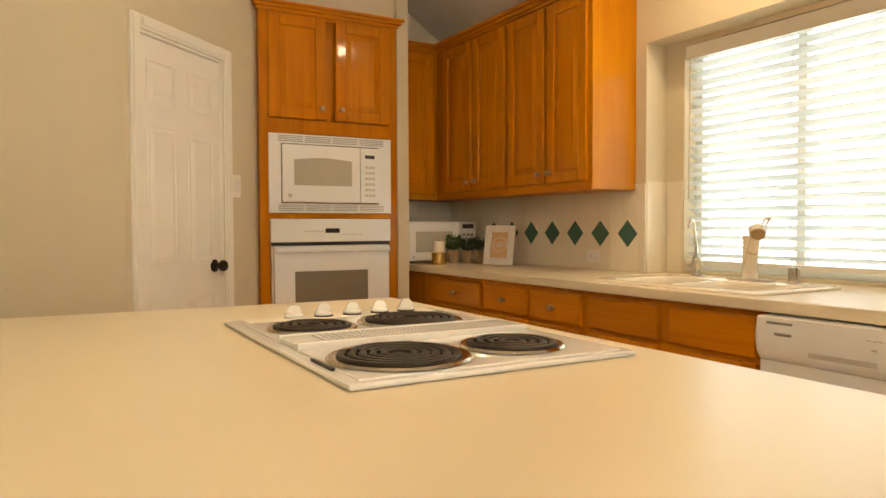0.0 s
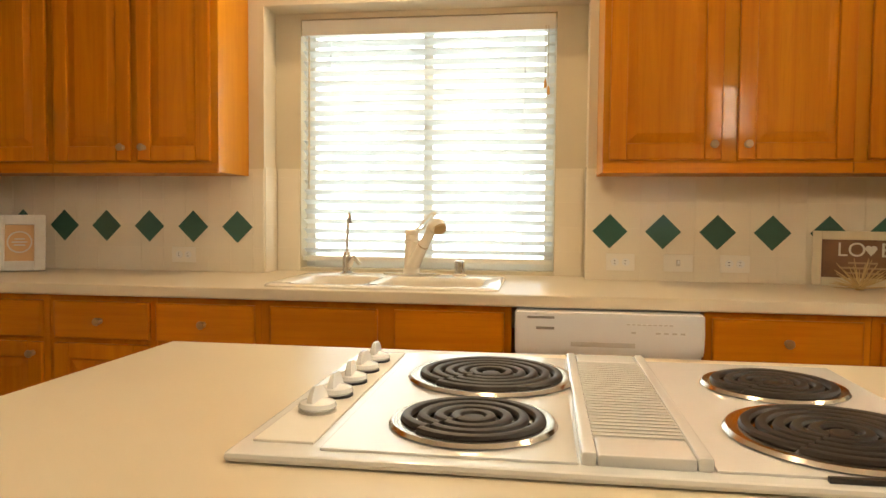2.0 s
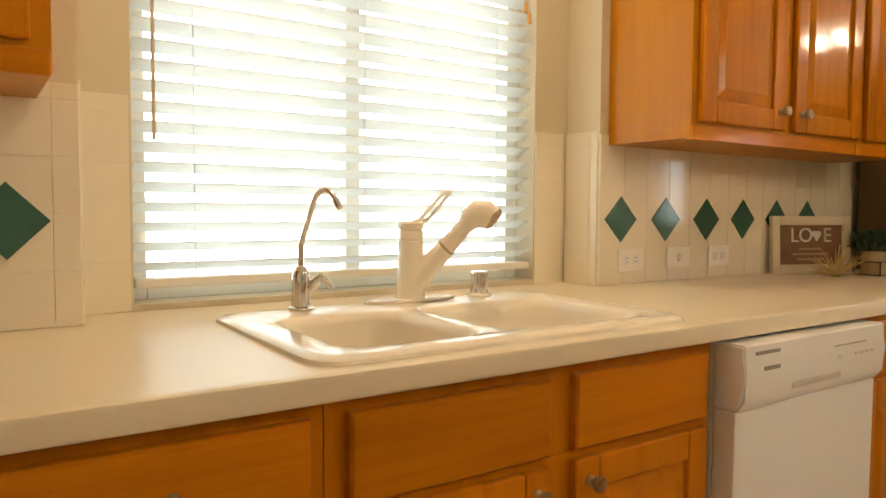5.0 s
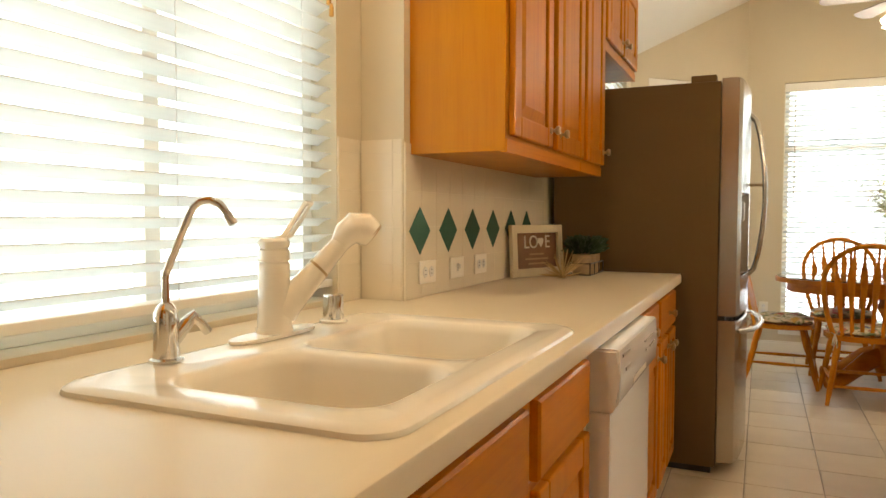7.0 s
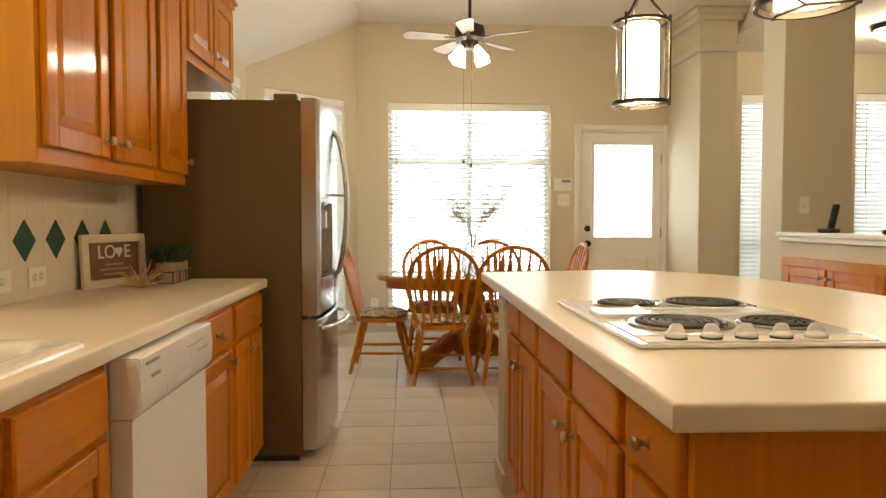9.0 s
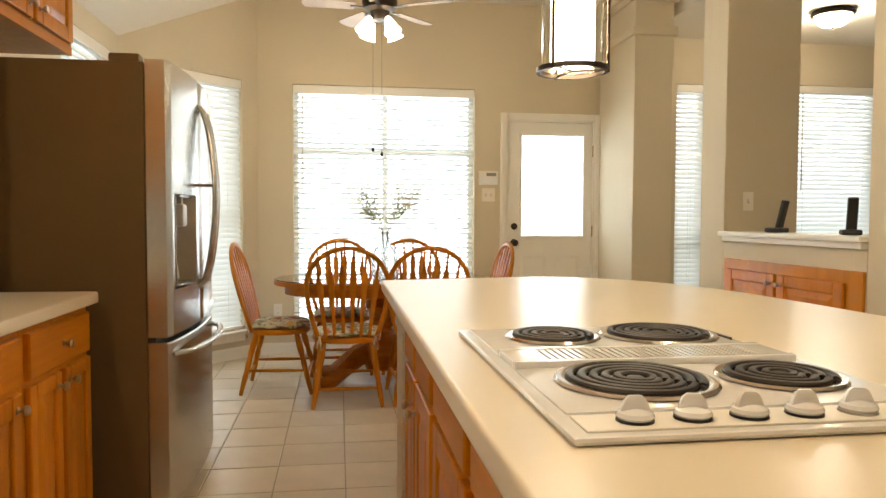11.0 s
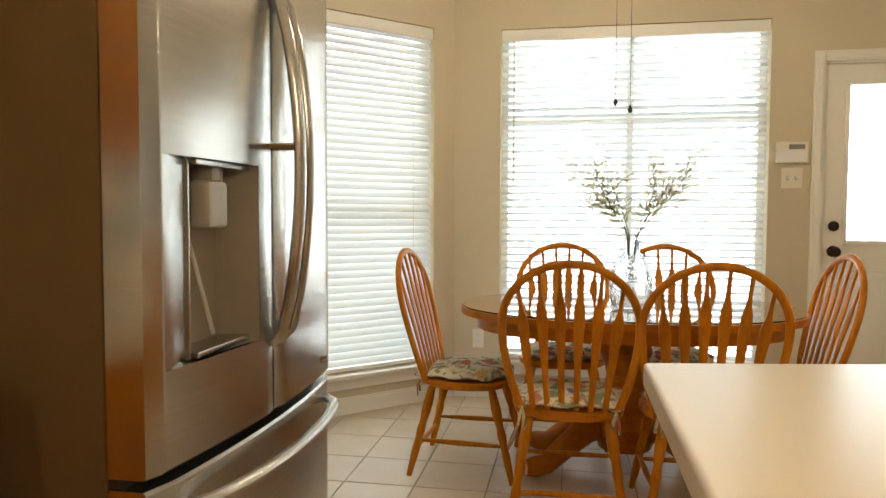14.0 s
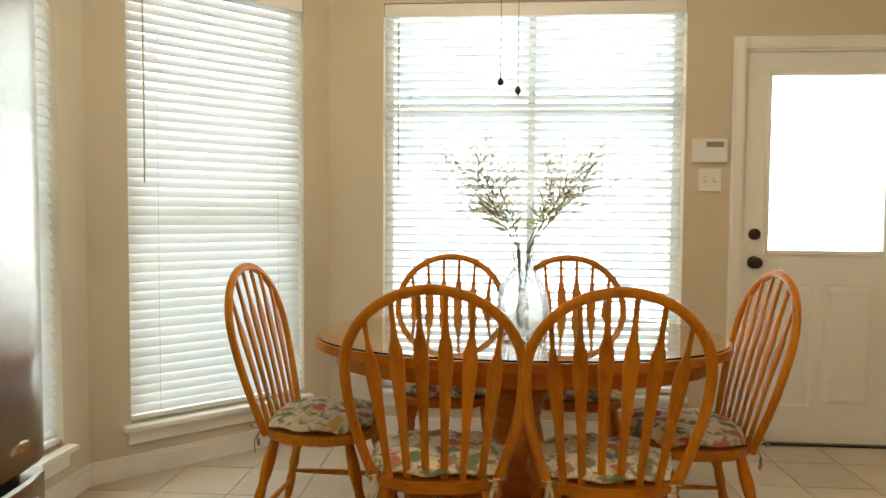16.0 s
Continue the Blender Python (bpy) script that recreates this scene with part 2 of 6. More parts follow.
def fabric_mat():
    m, nt, bs, n, l = mat_base("floral_fabric")
    v = coords(nt)
    vo = n.new("ShaderNodeTexVoronoi")
    vo.inputs["Scale"].default_value = 12.0
    warp = n.new("ShaderNodeTexNoise")
    warp.inputs["Scale"].default_value = 22.0
    l.new(v, warp.inputs["Vector"])
    off = n.new("ShaderNodeVectorMath")
    off.operation = 'MULTIPLY_ADD'
    l.new(warp.outputs["Color"], off.inputs[0])
    off.inputs[1].default_value = (0.07, 0.07, 0.07)
    l.new(v, off.inputs[2])
    l.new(off.outputs["Vector"], vo.inputs["Vector"])
    wob = noise_tex(nt, v, 34.0, 3.0)
    sep = n.new("ShaderNodeSeparateColor")
    l.new(vo.outputs["Color"], sep.inputs[0])
    pal = ramp(nt, sep.outputs[0], [(0.0, (0.36, 0.07, 0.05)), (0.20, (0.58, 0.38, 0.10)), (0.46, (0.13, 0.14, 0.22)),
                                    (0.56, (0.16, 0.19, 0.09)), (0.78, (0.44, 0.14, 0.08))])
    pal.node.color_ramp.interpolation = 'CONSTANT'
    ad = n.new("ShaderNodeMath")
    ad.operation = 'MULTIPLY_ADD'
    l.new(wob, ad.inputs[0])
    ad.inputs[1].default_value = 0.5
    l.new(vo.outputs["Distance"], ad.inputs[2])
    mask = ramp(nt, ad.outputs[0], [(0.52, (1, 1, 1)), (0.68, (0, 0, 0))])
    lf = noise_tex(nt, v, 24.0, 3.0, 0.6, 0.8)
    ground = ramp(nt, lf, [(0.50, (0.64, 0.56, 0.38)), (0.60, (0.20, 0.22, 0.10))])
    col = mixc(nt, mask, ground, pal)
    l.new(col, bs.inputs["Base Color"])
    bs.inputs["Roughness"].default_value = 0.9
    bump(nt, bs, noise_tex(nt, v, 500.0, 2.0), 0.3, 0.001)
    return m


def thin_mat(name, col):
    m, nt, bs, n, l = mat_base(name)
    tr = n.new("ShaderNodeBsdfTranslucent")
    g = noise_tex(nt, coords(nt), 40.0, 3.0)
    c = ramp(nt, g, [(0.3, tuple(v * 0.75 for v in col)), (0.7, col)])
    l.new(c, bs.inputs["Base Color"])
    l.new(c, tr.inputs["Color"])
    bs.inputs["Roughness"].default_value = 0.7
    mx = n.new("ShaderNodeMixShader")
    mx.inputs["Fac"].default_value = 0.68
    l.new(bs.outputs[0], mx.inputs[1])
    l.new(tr.outputs[0], mx.inputs[2])
    l.new(mx.outputs[0], n["Material Output"].inputs["Surface"])
    return m


M_SPRIG = thin_mat("sprig_leaf", (0.52, 0.55, 0.27))
M_FLOWER = thin_mat("sprig_blossom", (0.90, 0.88, 0.76))
M_STEEL = steel_mat()
M_GLASS = glass_mat("clear_glass", (0.98, 1.0, 0.99))
M_SEED = glass_mat("seeded_glass", (0.96, 0.99, 0.975), 0.015)
_sn = M_SEED.node_tree
bump(_sn, _sn.nodes["Principled BSDF"], noise_tex(_sn, coords(_sn, (1, 1, 0.3)), 60.0, 2.0, 0.5, 0.6), 1.0, 0.008)
M_GREENGLASS = glass_mat("green_glass_sheet", (0.86, 0.97, 0.92))
M_SLAT = slat_mat()
M_SHADE = glow_mat("lit_frosted_glass", (1.0, 0.76, 0.47), 33.0)
M_BELL = glow_mat("lit_bell_glass", (1.0, 0.84, 0.60), 7.0)
M_FABRIC = fabric_mat()
M_OUT_TREES = outdoors_mat("outdoors_trees", 0.6)
M_OUT_PALE = outdoors_mat("outdoors_pale", 0.25)


# ---- building helpers ----
def bm_box(bm, lo, hi, bevel=0.0, m=None):
    vs = [bm.verts.new((x, y, z)) for z in (lo[2], hi[2]) for y in (lo[1], hi[1]) for x in (lo[0], hi[0])]
    fs = [bm.faces.new([vs[i] for i in q]) for q in ((0, 2, 3, 1), (4, 5, 7, 6), (0, 1, 5, 4), (2, 6, 7, 3), (0, 4, 6, 2), (1, 3, 7, 5))]
    if bevel:
        es = list({e for f in fs for e in f.edges})
        r = bmesh.ops.bevel(bm, geom=es, offset=bevel, segments=2, affect='EDGES', profile=0.5)
        vs = list({v for f in r["faces"] for v in f.verts} | {v for v in vs if v.is_valid})
    if m is not None:
        bmesh.ops.transform(bm, matrix=m, verts=[v for v in vs if v.is_valid])
    return vs


def bm_sweep(bm, pts, radii, n=10, caps=True, squash=None):
    """A round bar along pts; radii one number or one for each point."""
    pts = [Vector(p) for p in pts]
    if not hasattr(radii, "__len__"):
        radii = [radii] * len(pts)
    rings = []
    up = None
    for i, p in enumerate(pts):
        d = (pts[min(i + 1, len(pts) - 1)] - pts[max(i - 1, 0)]).normalized()
        if up is None:
            up = Vector((0, 0, 1)) if abs(d.z) < 0.9 else Vector((0, 1, 0))
        side = d.cross(up).normalized()
        up = side.cross(d).normalized()
        a, b = (1, 1) if squash is None else squash
        rings.append([bm.verts.new(p + radii[i] * (a * math.cos(2 * math.pi * k / n) * side + b * math.sin(2 * math.pi * k / n) * up)) for k in range(n)])
    for r0, r1 in zip(rings, rings[1:]):
        for k in range(n):
            bm.faces.new((r0[k], r0[(k + 1) % n], r1[(k + 1) % n], r1[k]))
    if caps:
        bm.faces.new(rings[0][::-1])
        bm.faces.new(rings[-1])


def bm_lathe(bm, profile, n=24, at=(0, 0, 0), m=None):
    """profile: (radius, height) from bottom to top."""
    rings = []
    for r, z in profile:
        if r <= 1e-6:
            rings.append([bm.verts.new((at[0], at[1], at[2] + z))])
        else:
            rings.append([bm.verts.new((at[0] + r * math.cos(2 * math.pi * k / n), at[1] + r * math.sin(2 * math.pi * k / n), at[2] + z)) for k in range(n)])
    for a, b in zip(rings, rings[1:]):
        for k in range(n):
            j = (k + 1) % n
            if len(a) == 1:
                bm.faces.new((a[0], b[j], b[k]))
            elif len(b) == 1:
                bm.faces.new((a[k], a[j], b[0]))
            else:
                bm.faces.new((a[k], a[j], b[j], b[k]))
    if m is not None:
        bmesh.ops.transform(bm, matrix=m, verts=[v for r in rings for v in r])


def bm_prism(bm, outline, z0, z1, bevel=0.0):
    lo = [bm.verts.new((x, y, z0)) for x, y in outline]
    hi = [bm.verts.new((x, y, z1)) for x, y in outline]
    n = len(outline)
    top = bm.faces.new(hi)
    bot = bm.faces.new(lo[::-1])
    for k in range(n):
        bm.faces.new((lo[k], lo[(k + 1) % n], hi[(k + 1) % n], hi[k]))
    if bevel:
        bmesh.ops.bevel(bm, geom=list({*top.edges, *bot.edges}), offset=bevel, segments=3, affect='EDGES', profile=0.5)


def put(name, bm, mat, parent=None, smooth=True, m=None, sharp=38):
    me = bpy.data.meshes.new(name)
    bmesh.ops.recalc_face_normals(bm, faces=bm.faces)
    bm.to_mesh(me)
    bm.free()
    me.materials.append(mat)
    if smooth:
        me.set_sharp_from_angle(angle=radians(sharp))
    ob = new(name, me)
    if smooth:
        wn_mod = ob.modifiers.new("even_normals", 'WEIGHTED_NORMAL')
        wn_mod.keep_sharp = True
    if parent is not None:
        ob.parent = parent
    if m is not None:
        ob.matrix_basis = m
    return ob


def share(name, ob, parent, m):
    """Another object on the same mesh."""
    o = new(name, ob.data)
    o.parent = parent
    o.matrix_basis = m
    return o


def box(name, lo, hi, mat, parent=None, bevel=0.003, m=None):
    bm = bmesh.new()
    bm_box(bm, lo, hi, bevel)
    return put(name, bm, mat, parent, True, m)


def rod(name, pts, radii, mat, parent=None, n=10, squash=None):
    bm = bmesh.new()
    bm_sweep(bm, pts, radii, n, True, squash)
    return put(name, bm, mat, parent)


def turned(name, profile, mat, parent=None, n=24, at=(0, 0, 0), m=None):
    bm = bmesh.new()
    bm_lathe(bm, profile, n, at)
    return put(name, bm, mat, parent, True, m)


def thing(name, m, label, category, group=""):
    e = new(name)
    e.empty_display_size = 0.1
    e.matrix_basis = m
    return tagged(e, label, category, group)


def structure(ob, label):
    return tagged(ob, label, kind="structure")


def bar_text(name, words, size, mat, parent, m):
    cu = bpy.data.curves.new(name, 'FONT')
    cu.body, cu.size, cu.extrude = words, size, 0.0015
    cu.align_x, cu.align_y = 'CENTER', 'CENTER'
    o = new(name, cu)
    o.data.materials.append(mat)
    o.parent = parent
    o.matrix_basis = m
    return o


# ---- the large structure ----
CEIL = 3.09


def wall(name, m, length, height, thick, openings, label, mat=M_WALL, z0=0.0):
    """A wall along local x, its room face at local y = 0 and its thickness towards +y, with openings (x0, x1, z0, z1)."""
    us = sorted({0.0, length, *[o[0] for o in openings], *[o[1] for o in openings]})
    bm = bmesh.new()
    for a, b in zip(us, us[1:]):
        mid = (a + b) / 2
        cuts = sorted((o[2], o[3]) for o in openings if o[0] < mid < o[1])
        z = z0
        for c0, c1 in [*cuts, (height, height)]:
            if c0 > z + 1e-4:
                bm_box(bm, (a, 0, z), (b, thick, c0))
            z = max(z, c1)
    bmesh.ops.remove_doubles(bm, verts=bm.verts, dist=1e-5)
    return structure(put(name, bm, mat, None, False, m), label)


SOUTH = -3.309
# openings of the south wall, measured from its east end westwards
DIN_W = (1.064, 2.656, 0.25, 2.33)
LIV_A = (-1.15, -0.845, 0.12, 2.44)
LIV_B = (-2.93, -2.02, 0.12, 2.465)
DOOR = (-0.052, 0.768, 0.0, 2.07)
wall_s = wall("wall_south", pose(2.951, SOUTH, 0, 0, 0, 180), 8.55, CEIL, 0.16,
              [(2.951 - o[1], 2.951 - o[0], o[2], o[3]) for o in (DIN_W, DOOR, LIV_A, LIV_B)], "beige painted wall with dining window, glazed door and living windows")
wall("wall_bay", pose(3.815, -2.445, 0, 0, 0, -135), 1.222, CEIL, 0.16, [(0.175, 1.065, 0.24, 2.33)], "beige painted angled bay wall with a tall window")
wall("wall_east_bay", pose(3.815, -0.90, 0, 0, 0, -90), 1.545, CEIL, 0.16, [(0.48, 1.36, 0.24, 2.33)], "beige painted wall with a tall window beside the refrigerator")
NICHE = (1.63, 3.065, 0.875, 2.11)
wall("wall_east_kitchen", pose(3.785, 5.09, 0, 0, 0, -90), 5.99, 2.56, 0.145, [(5.09 - NICHE[1], 5.09 - NICHE[0], NICHE[2], NICHE[3])], "beige kitchen wall with a window niche over the sink")
SINK_W = (1.765, 2.944, 0.93, 2.085)
wall("wall_east_outer", pose(3.932, 5.09, 0, 0, 0, -90), 5.99, 2.56, 0.14, [(5.09 - SINK_W[1], 5.09 - SINK_W[0], SINK_W[2], SINK_W[3])], "outer kitchen wall round the sink window")
wall("wall_north_kitchen", pose(2.97, 5.09, 0, 0, 0, 0), 1.10, CEIL, 0.14, [], "beige wall behind the corner counter")
wall("wall_oven_side", pose(3.055, 4.36, 0, 0, 0, 90), 0.73, CEIL, 0.078, [], "beige partition wall beside the built-in oven")
wall("wall_over_oven", pose(2.118, 4.40, 0, 0, 0, 0), 0.86, CEIL, 0.10, [], "beige wall above the oven cabinet", z0=2.44)
D0, D1 = 0.093, 0.744
wall("wall_pantry", pose(1.35, 3.65, 0, 0, 0, 45), 1.086, CEIL, 0.12, [(D0, D1, 0, 2.03)], "beige angled wall with the pantry door")
wall("wall_north_hall", pose(-5.6, 3.65, 0, 0, 0, 0), 6.95, CEIL, 0.12, [], "plain beige wall")
# the west window is added out of view, to bring in light
wall("wall_west", pose(-5.6, SOUTH, 0, 0, 0, 90), 7.03, CEIL, 0.12, [(2.0, 3.6, 0.6, 2.3)], "plain beige living-room wall with an added, unseen window for light")
wall("wall_pantry_back", pose(1.2, 5.09, 0, 0, 0, 0), 1.78, CEIL, 0.12, [], "plain wall behind the pantry")
for x0, x1, label in ((-0.43, -0.095, "beige square column beside the glazed door"),):
    box("wall_column_door", (x0, SOUTH, 0), (x1, -2.537, CEIL), M_WALL, bevel=0.012)["kind"] = "structure"
box("wall_column_hall", (-0.645, -1.53, 0), (-0.14, -1.23, CEIL), M_WALL, bevel=0.012)["kind"] = "structure"
box("wall_column_living", (-0.645, -0.002, 0), (-0.14, 0.295, CEIL), M_WALL, bevel=0.012)["kind"] = "structure"
box("wall_low_hall", (-0.275, -1.232, 0), (-0.142, -0.0, 1.05), M_WALL, bevel=0)["kind"] = "structure"
box("wall_low_living", (-0.275, 0.293, 0), (-0.142, 3.65, 1.05), M_WALL, bevel=0)["kind"] = "structure"


def ledge(y0, y1):
    bm = bmesh.new()
    bm_box(bm, (-0.315, y0, 1.082), (-0.094, y1, 1.112), 0.008)
    bm_box(bm, (-0.30, y0 + 0.012, 1.05), (-0.118, y1 - 0.012, 1.084), 0.006)
    return structure(put("trim_ledge", bm, M_TRIM), "white painted ledge capping the low wall")


ledge(-1.2295, -0.003)
ledge(0.27, 3.645)
for x0, x1, y0, y1 in ((-0.43, -0.095, SOUTH, -2.537),):
    bm = bmesh.new()
    bm_box(bm, (x0 - 0.025, y0, 2.665), (x1 + 0.025, y1 + 0.025, 2.735), 0.012)
    for k, (dz, d) in enumerate(((2.94, 0.03), (2.99, 0.055), (3.045, 0.085))):
        bm_box(bm, (x0 - d, y0, dz), (x1 + d, y1 + d, dz + 0.053), 0.008)
    structure(put("trim_column", bm, M_WALL), "painted moulding and crown round the column")

bm = bmesh.new()
bm_box(bm, (-0.5, SOUTH - 0.1, CEIL), (2.92, 5.19, CEIL + 0.12))
v = [bm.verts.new(p) for p in ((2.92, SOUTH - 0.1, CEIL), (4.15, SOUTH - 0.1, 2.247), (4.15, 5.19, 2.247), (2.92, 5.19, CEIL),
                               (2.92, SOUTH - 0.1, CEIL + 0.12), (4.15, SOUTH - 0.1, 2.377), (4.15, 5.19, 2.377), (2.92, 5.19, CEIL + 0.12))]
for q in ((0, 1, 2, 3), (4, 7, 6, 5), (0, 4, 5, 1), (3, 2, 6, 7), (1, 5, 6, 2), (0, 3, 7, 4)):
    bm.faces.new([v[i] for i in q])
structure(put("ceiling", bm, M_CEIL, None, False), "white textured ceiling, sloping down to the window wall")
box("ceiling_living", (-5.7, SOUTH - 0.1, 2.86), (-0.521, 3.76, 2.98), M_CEIL, bevel=0)["kind"] = "structure"
box("ceiling_living_edge", (-0.52, SOUTH - 0.1, 2.863), (-0.5, 3.76, CEIL + 0.1), M_CEIL, bevel=0)["kind"] = "structure"

# ground outside
bm = bmesh.new()
bmesh.ops.create_grid(bm, x_segments=8, y_segments=8, size=400)
structure(put("ground", bm, M_GRASS, None, False, pose(0, 0, -0.25)), "green lawn round the house")


def backdrop(m, w, h, mat):
    bm = bmesh.new()
    v = [bm.verts.new(p) for p in ((-w / 2, 0, 0), (w / 2, 0, 0), (w / 2, 0, h), (-w / 2, 0, h))]
    bm.faces.new(v)
    return structure(put("backdrop", bm, mat, None, False, m), "hazy bright daylight and foliage beyond the window")


backdrop(pose(6.0, 2.35, -0.2, 0, 0, -90), 6.4, 4.2, M_OUT_TREES)
backdrop(pose(-1.4, -5.2, -0.2), 10.4, 4.6, M_OUT_PALE)
backdrop(pose(5.1, -3.95, -0.2, 0, 0, 45), 4.0, 4.2, M_OUT_PALE)
backdrop(pose(6.6, -1.8, -0.2, 0, 0, 90), 2.8, 4.2, M_OUT_PALE)
# added glow outside the unseen west window, lighting the living side
backdrop(pose(-7.4, -0.5, -0.2, 0, 0, 90), 5.0, 4.2, M_OUT_PALE)


# skirting and door casings
def strip(name, m, length, z0, z1, depth, label, mat=M_TRIM):
    bm = bmesh.new()
    bm_box(bm, (0, -depth, z0), (length, 0, z1 - 0.018), 0.002)
    bm_box(bm, (0, -depth * 0.6, z1 - 0.018), (length, 0, z1), 0.003)
    return structure(put(name, bm, mat, None, True, m), label)


strip("baseboard", pose(2.951, SOUTH, 0, 0, 0, 180), 2.11, 0, 0.10, 0.014, "white painted skirting board")
strip("baseboard", pose(3.815, -2.445, 0, 0, 0, -135), 1.222, 0, 0.10, 0.014, "white painted skirting board")
strip("baseboard", pose(3.815, -0.95, 0, 0, 0, -90), 1.495, 0, 0.10, 0.014, "white painted skirting board")
strip("baseboard", pose(-0.095, -2.537, 0, 0, 0, -90), 0.77, 0, 0.10, 0.014, "white painted skirting board")


def casing(m, x0, x1, top, w=0.062, label="white painted door casing"):
    bm = bmesh.new()
    for lo, hi in (((x0 - w, -0.016, 0), (x0, 0, top + w)), ((x1, -0.016, 0), (x1 + w, 0, top + w)), ((x0, -0.016, top), (x1, 0, top + w))):
        bm_box(bm, lo, hi, 0.004)
        inner = 0.012
        bm_box(bm, (lo[0] + inner, -0.022, lo[2] + (inner if lo[2] else 0)), (hi[0] - inner, -0.014, hi[2] - inner), 0.003)
    for lo, hi in (((x0, 0, 0), (x0 + 0.012, 0.12, top)), ((x1 - 0.012, 0, 0), (x1, 0.12, top)), ((x0, 0, top - 0.012), (x1, 0.12, top))):
        bm_box(bm, lo, hi, 0.002)
    return structure(put("trim_casing", bm, M_TRIM, None, True, m), label)


casing(pose(0.768, SOUTH, 0, 0, 0, 180), 0.0, 0.82, 2.07)
casing(pose(1.35, 3.65, 0, 0, 0, 45), D0, D1, 2.03)


def raised(bm, x0, x1, z0, z1, y, depth, rim=0.022):
    """A raised field on a face that looks towards -y at y."""
    a = [(x0, z0), (x1, z0), (x1, z1), (x0, z1)]
    b = [(x0 + rim, z0 + rim), (x1 - rim, z0 + rim), (x1 - rim, z1 - rim), (x0 + rim, z1 - rim)]
    va = [bm.verts.new((p[0], y, p[1])) for p in a]
    vb = [bm.verts.new((p[0], y - depth, p[1])) for p in b]
    bm.faces.new(vb)
    for k in range(4):
        bm.faces.new((va[k], va[(k + 1) % 4], vb[(k + 1) % 4], vb[k]))


def moulded_panel(bm, x0, x1, z0, z1, y):
    """A sunk groove with a raised field, pressed into a door skin at y."""
    bm_box(bm, (x0, y - 0.004, z0), (x1, y + 0.002, z0 + 0.012), 0.002)
    bm_box(bm, (x0, y - 0.004, z1 - 0.012), (x1, y + 0.002, z1), 0.002)
    bm_box(bm, (x0, y - 0.004, z0), (x0 + 0.012, y + 0.002, z1), 0.002)
    bm_box(bm, (x1 - 0.012, y - 0.004, z0), (x1, y + 0.002, z1), 0.002)
    raised(bm, x0 + 0.02, x1 - 0.02, z0 + 0.02, z1 - 0.02, y, 0.007)


def door_knob(parent, x, z, y, n="knob"):
    m = pose(x, y, z, 90)
    return turned(n, [(0, 0.0), (0.033, 0.0), (0.033, 0.006), (0.014, 0.012), (0.012, 0.032), (0.027, 0.042), (0.030, 0.055), (0.024, 0.068), (0, 0.072)], M_DARK, parent, 20, m=m)


# pantry door with six panels
pd = thing("pantry_door", pose(1.35, 3.65, 0, 0, 0, 45), "closed white six-panel pantry door with dark knob", "door")
pd["kind"] = "structure"
bm = bmesh.new()
bm_box(bm, (D0 + 0.014, 0.016, 0.012), (D1 - 0.014, 0.052, 2.016), 0.002)
w2 = (D1 - D0) / 2
for c in (D0 + 0.27 * 2 * w2, D0 + 0.73 * 2 * w2):
    for z0, z1 in ((0.22, 0.82), (0.98, 1.62), (1.72, 1.92)):
        moulded_panel(bm, c - 0.105, c + 0.105, z0, z1, 0.016)
put("leaf", bm, M_TRIM, pd, sharp=10)
door_knob(pd, D1 - 0.075, 0.965, 0.016)
for z in (1.81, 1.11, 0.25):
    rod("hinge", [(D0 + 0.010, 0.006, z - 0.045), (D0 + 0.010, 0.006, z + 0.045)], 0.007, M_KNOB, pd, 8)

# glazed back door
gd = thing("back_door", pose(0.768, SOUTH, 0, 0, 0, 180), "closed cream back door with large frosted glass pane", "door")
gd["kind"] = "structure"
bm = bmesh.new()
for lo, hi in (((0.014, 0.02, 0.012), (0.14, 0.064, 2.055)), ((0.724, 0.02, 0.012), (0.806, 0.064, 2.055)), ((0.14, 0.02, 1.938), (0.724, 0.064, 2.055)), ((0.14, 0.02, 0.012), (0.724, 0.064, 1.025))):
    bm_box(bm, lo, hi, 0.0)
for lo, hi in (((0.12, 0.006, 1.005), (0.144, 0.026, 1.958)), ((0.72, 0.006, 1.005), (0.744, 0.026, 1.958)), ((0.144, 0.006, 1.934), (0.72, 0.026, 1.958)), ((0.144, 0.006, 1.005), (0.72, 0.026, 1.03))):
    bm_box(bm, lo, hi, 0.004)
moulded_panel(bm, 0.12, 0.385, 0.2, 0.86, 0.02)
moulded_panel(bm, 0.435, 0.70, 0.2, 0.86, 0.02)
put("leaf", bm, M_TRIM, gd, sharp=10)
pane = box("pane", (0.14, 0.038, 1.025), (0.724, 0.044, 1.938), glass_mat("frosted_pane", (0.97, 1, 0.99), 0.35), gd, 0)
pane.visible_shadow = False
box("threshold", (0.0, -0.01, 0.0), (0.82, 0.12, 0.012), M_DARK, gd, 0.002)
door_knob(gd, 0.075, 0.965, 0.02)
turned("deadbolt", [(0, 0), (0.030, 0), (0.030, 0.012), (0.018, 0.02), (0, 0.022)], M_DARK, gd, 20, m=pose(0.075, 0.02, 1.113, 90))
for z in (1.8, 1.07, 0.3):
    rod("hinge", [(0.81, 0.006, z - 0.05), (0.81, 0.006, z + 0.05)], 0.007, M_KNOB, gd, 8)


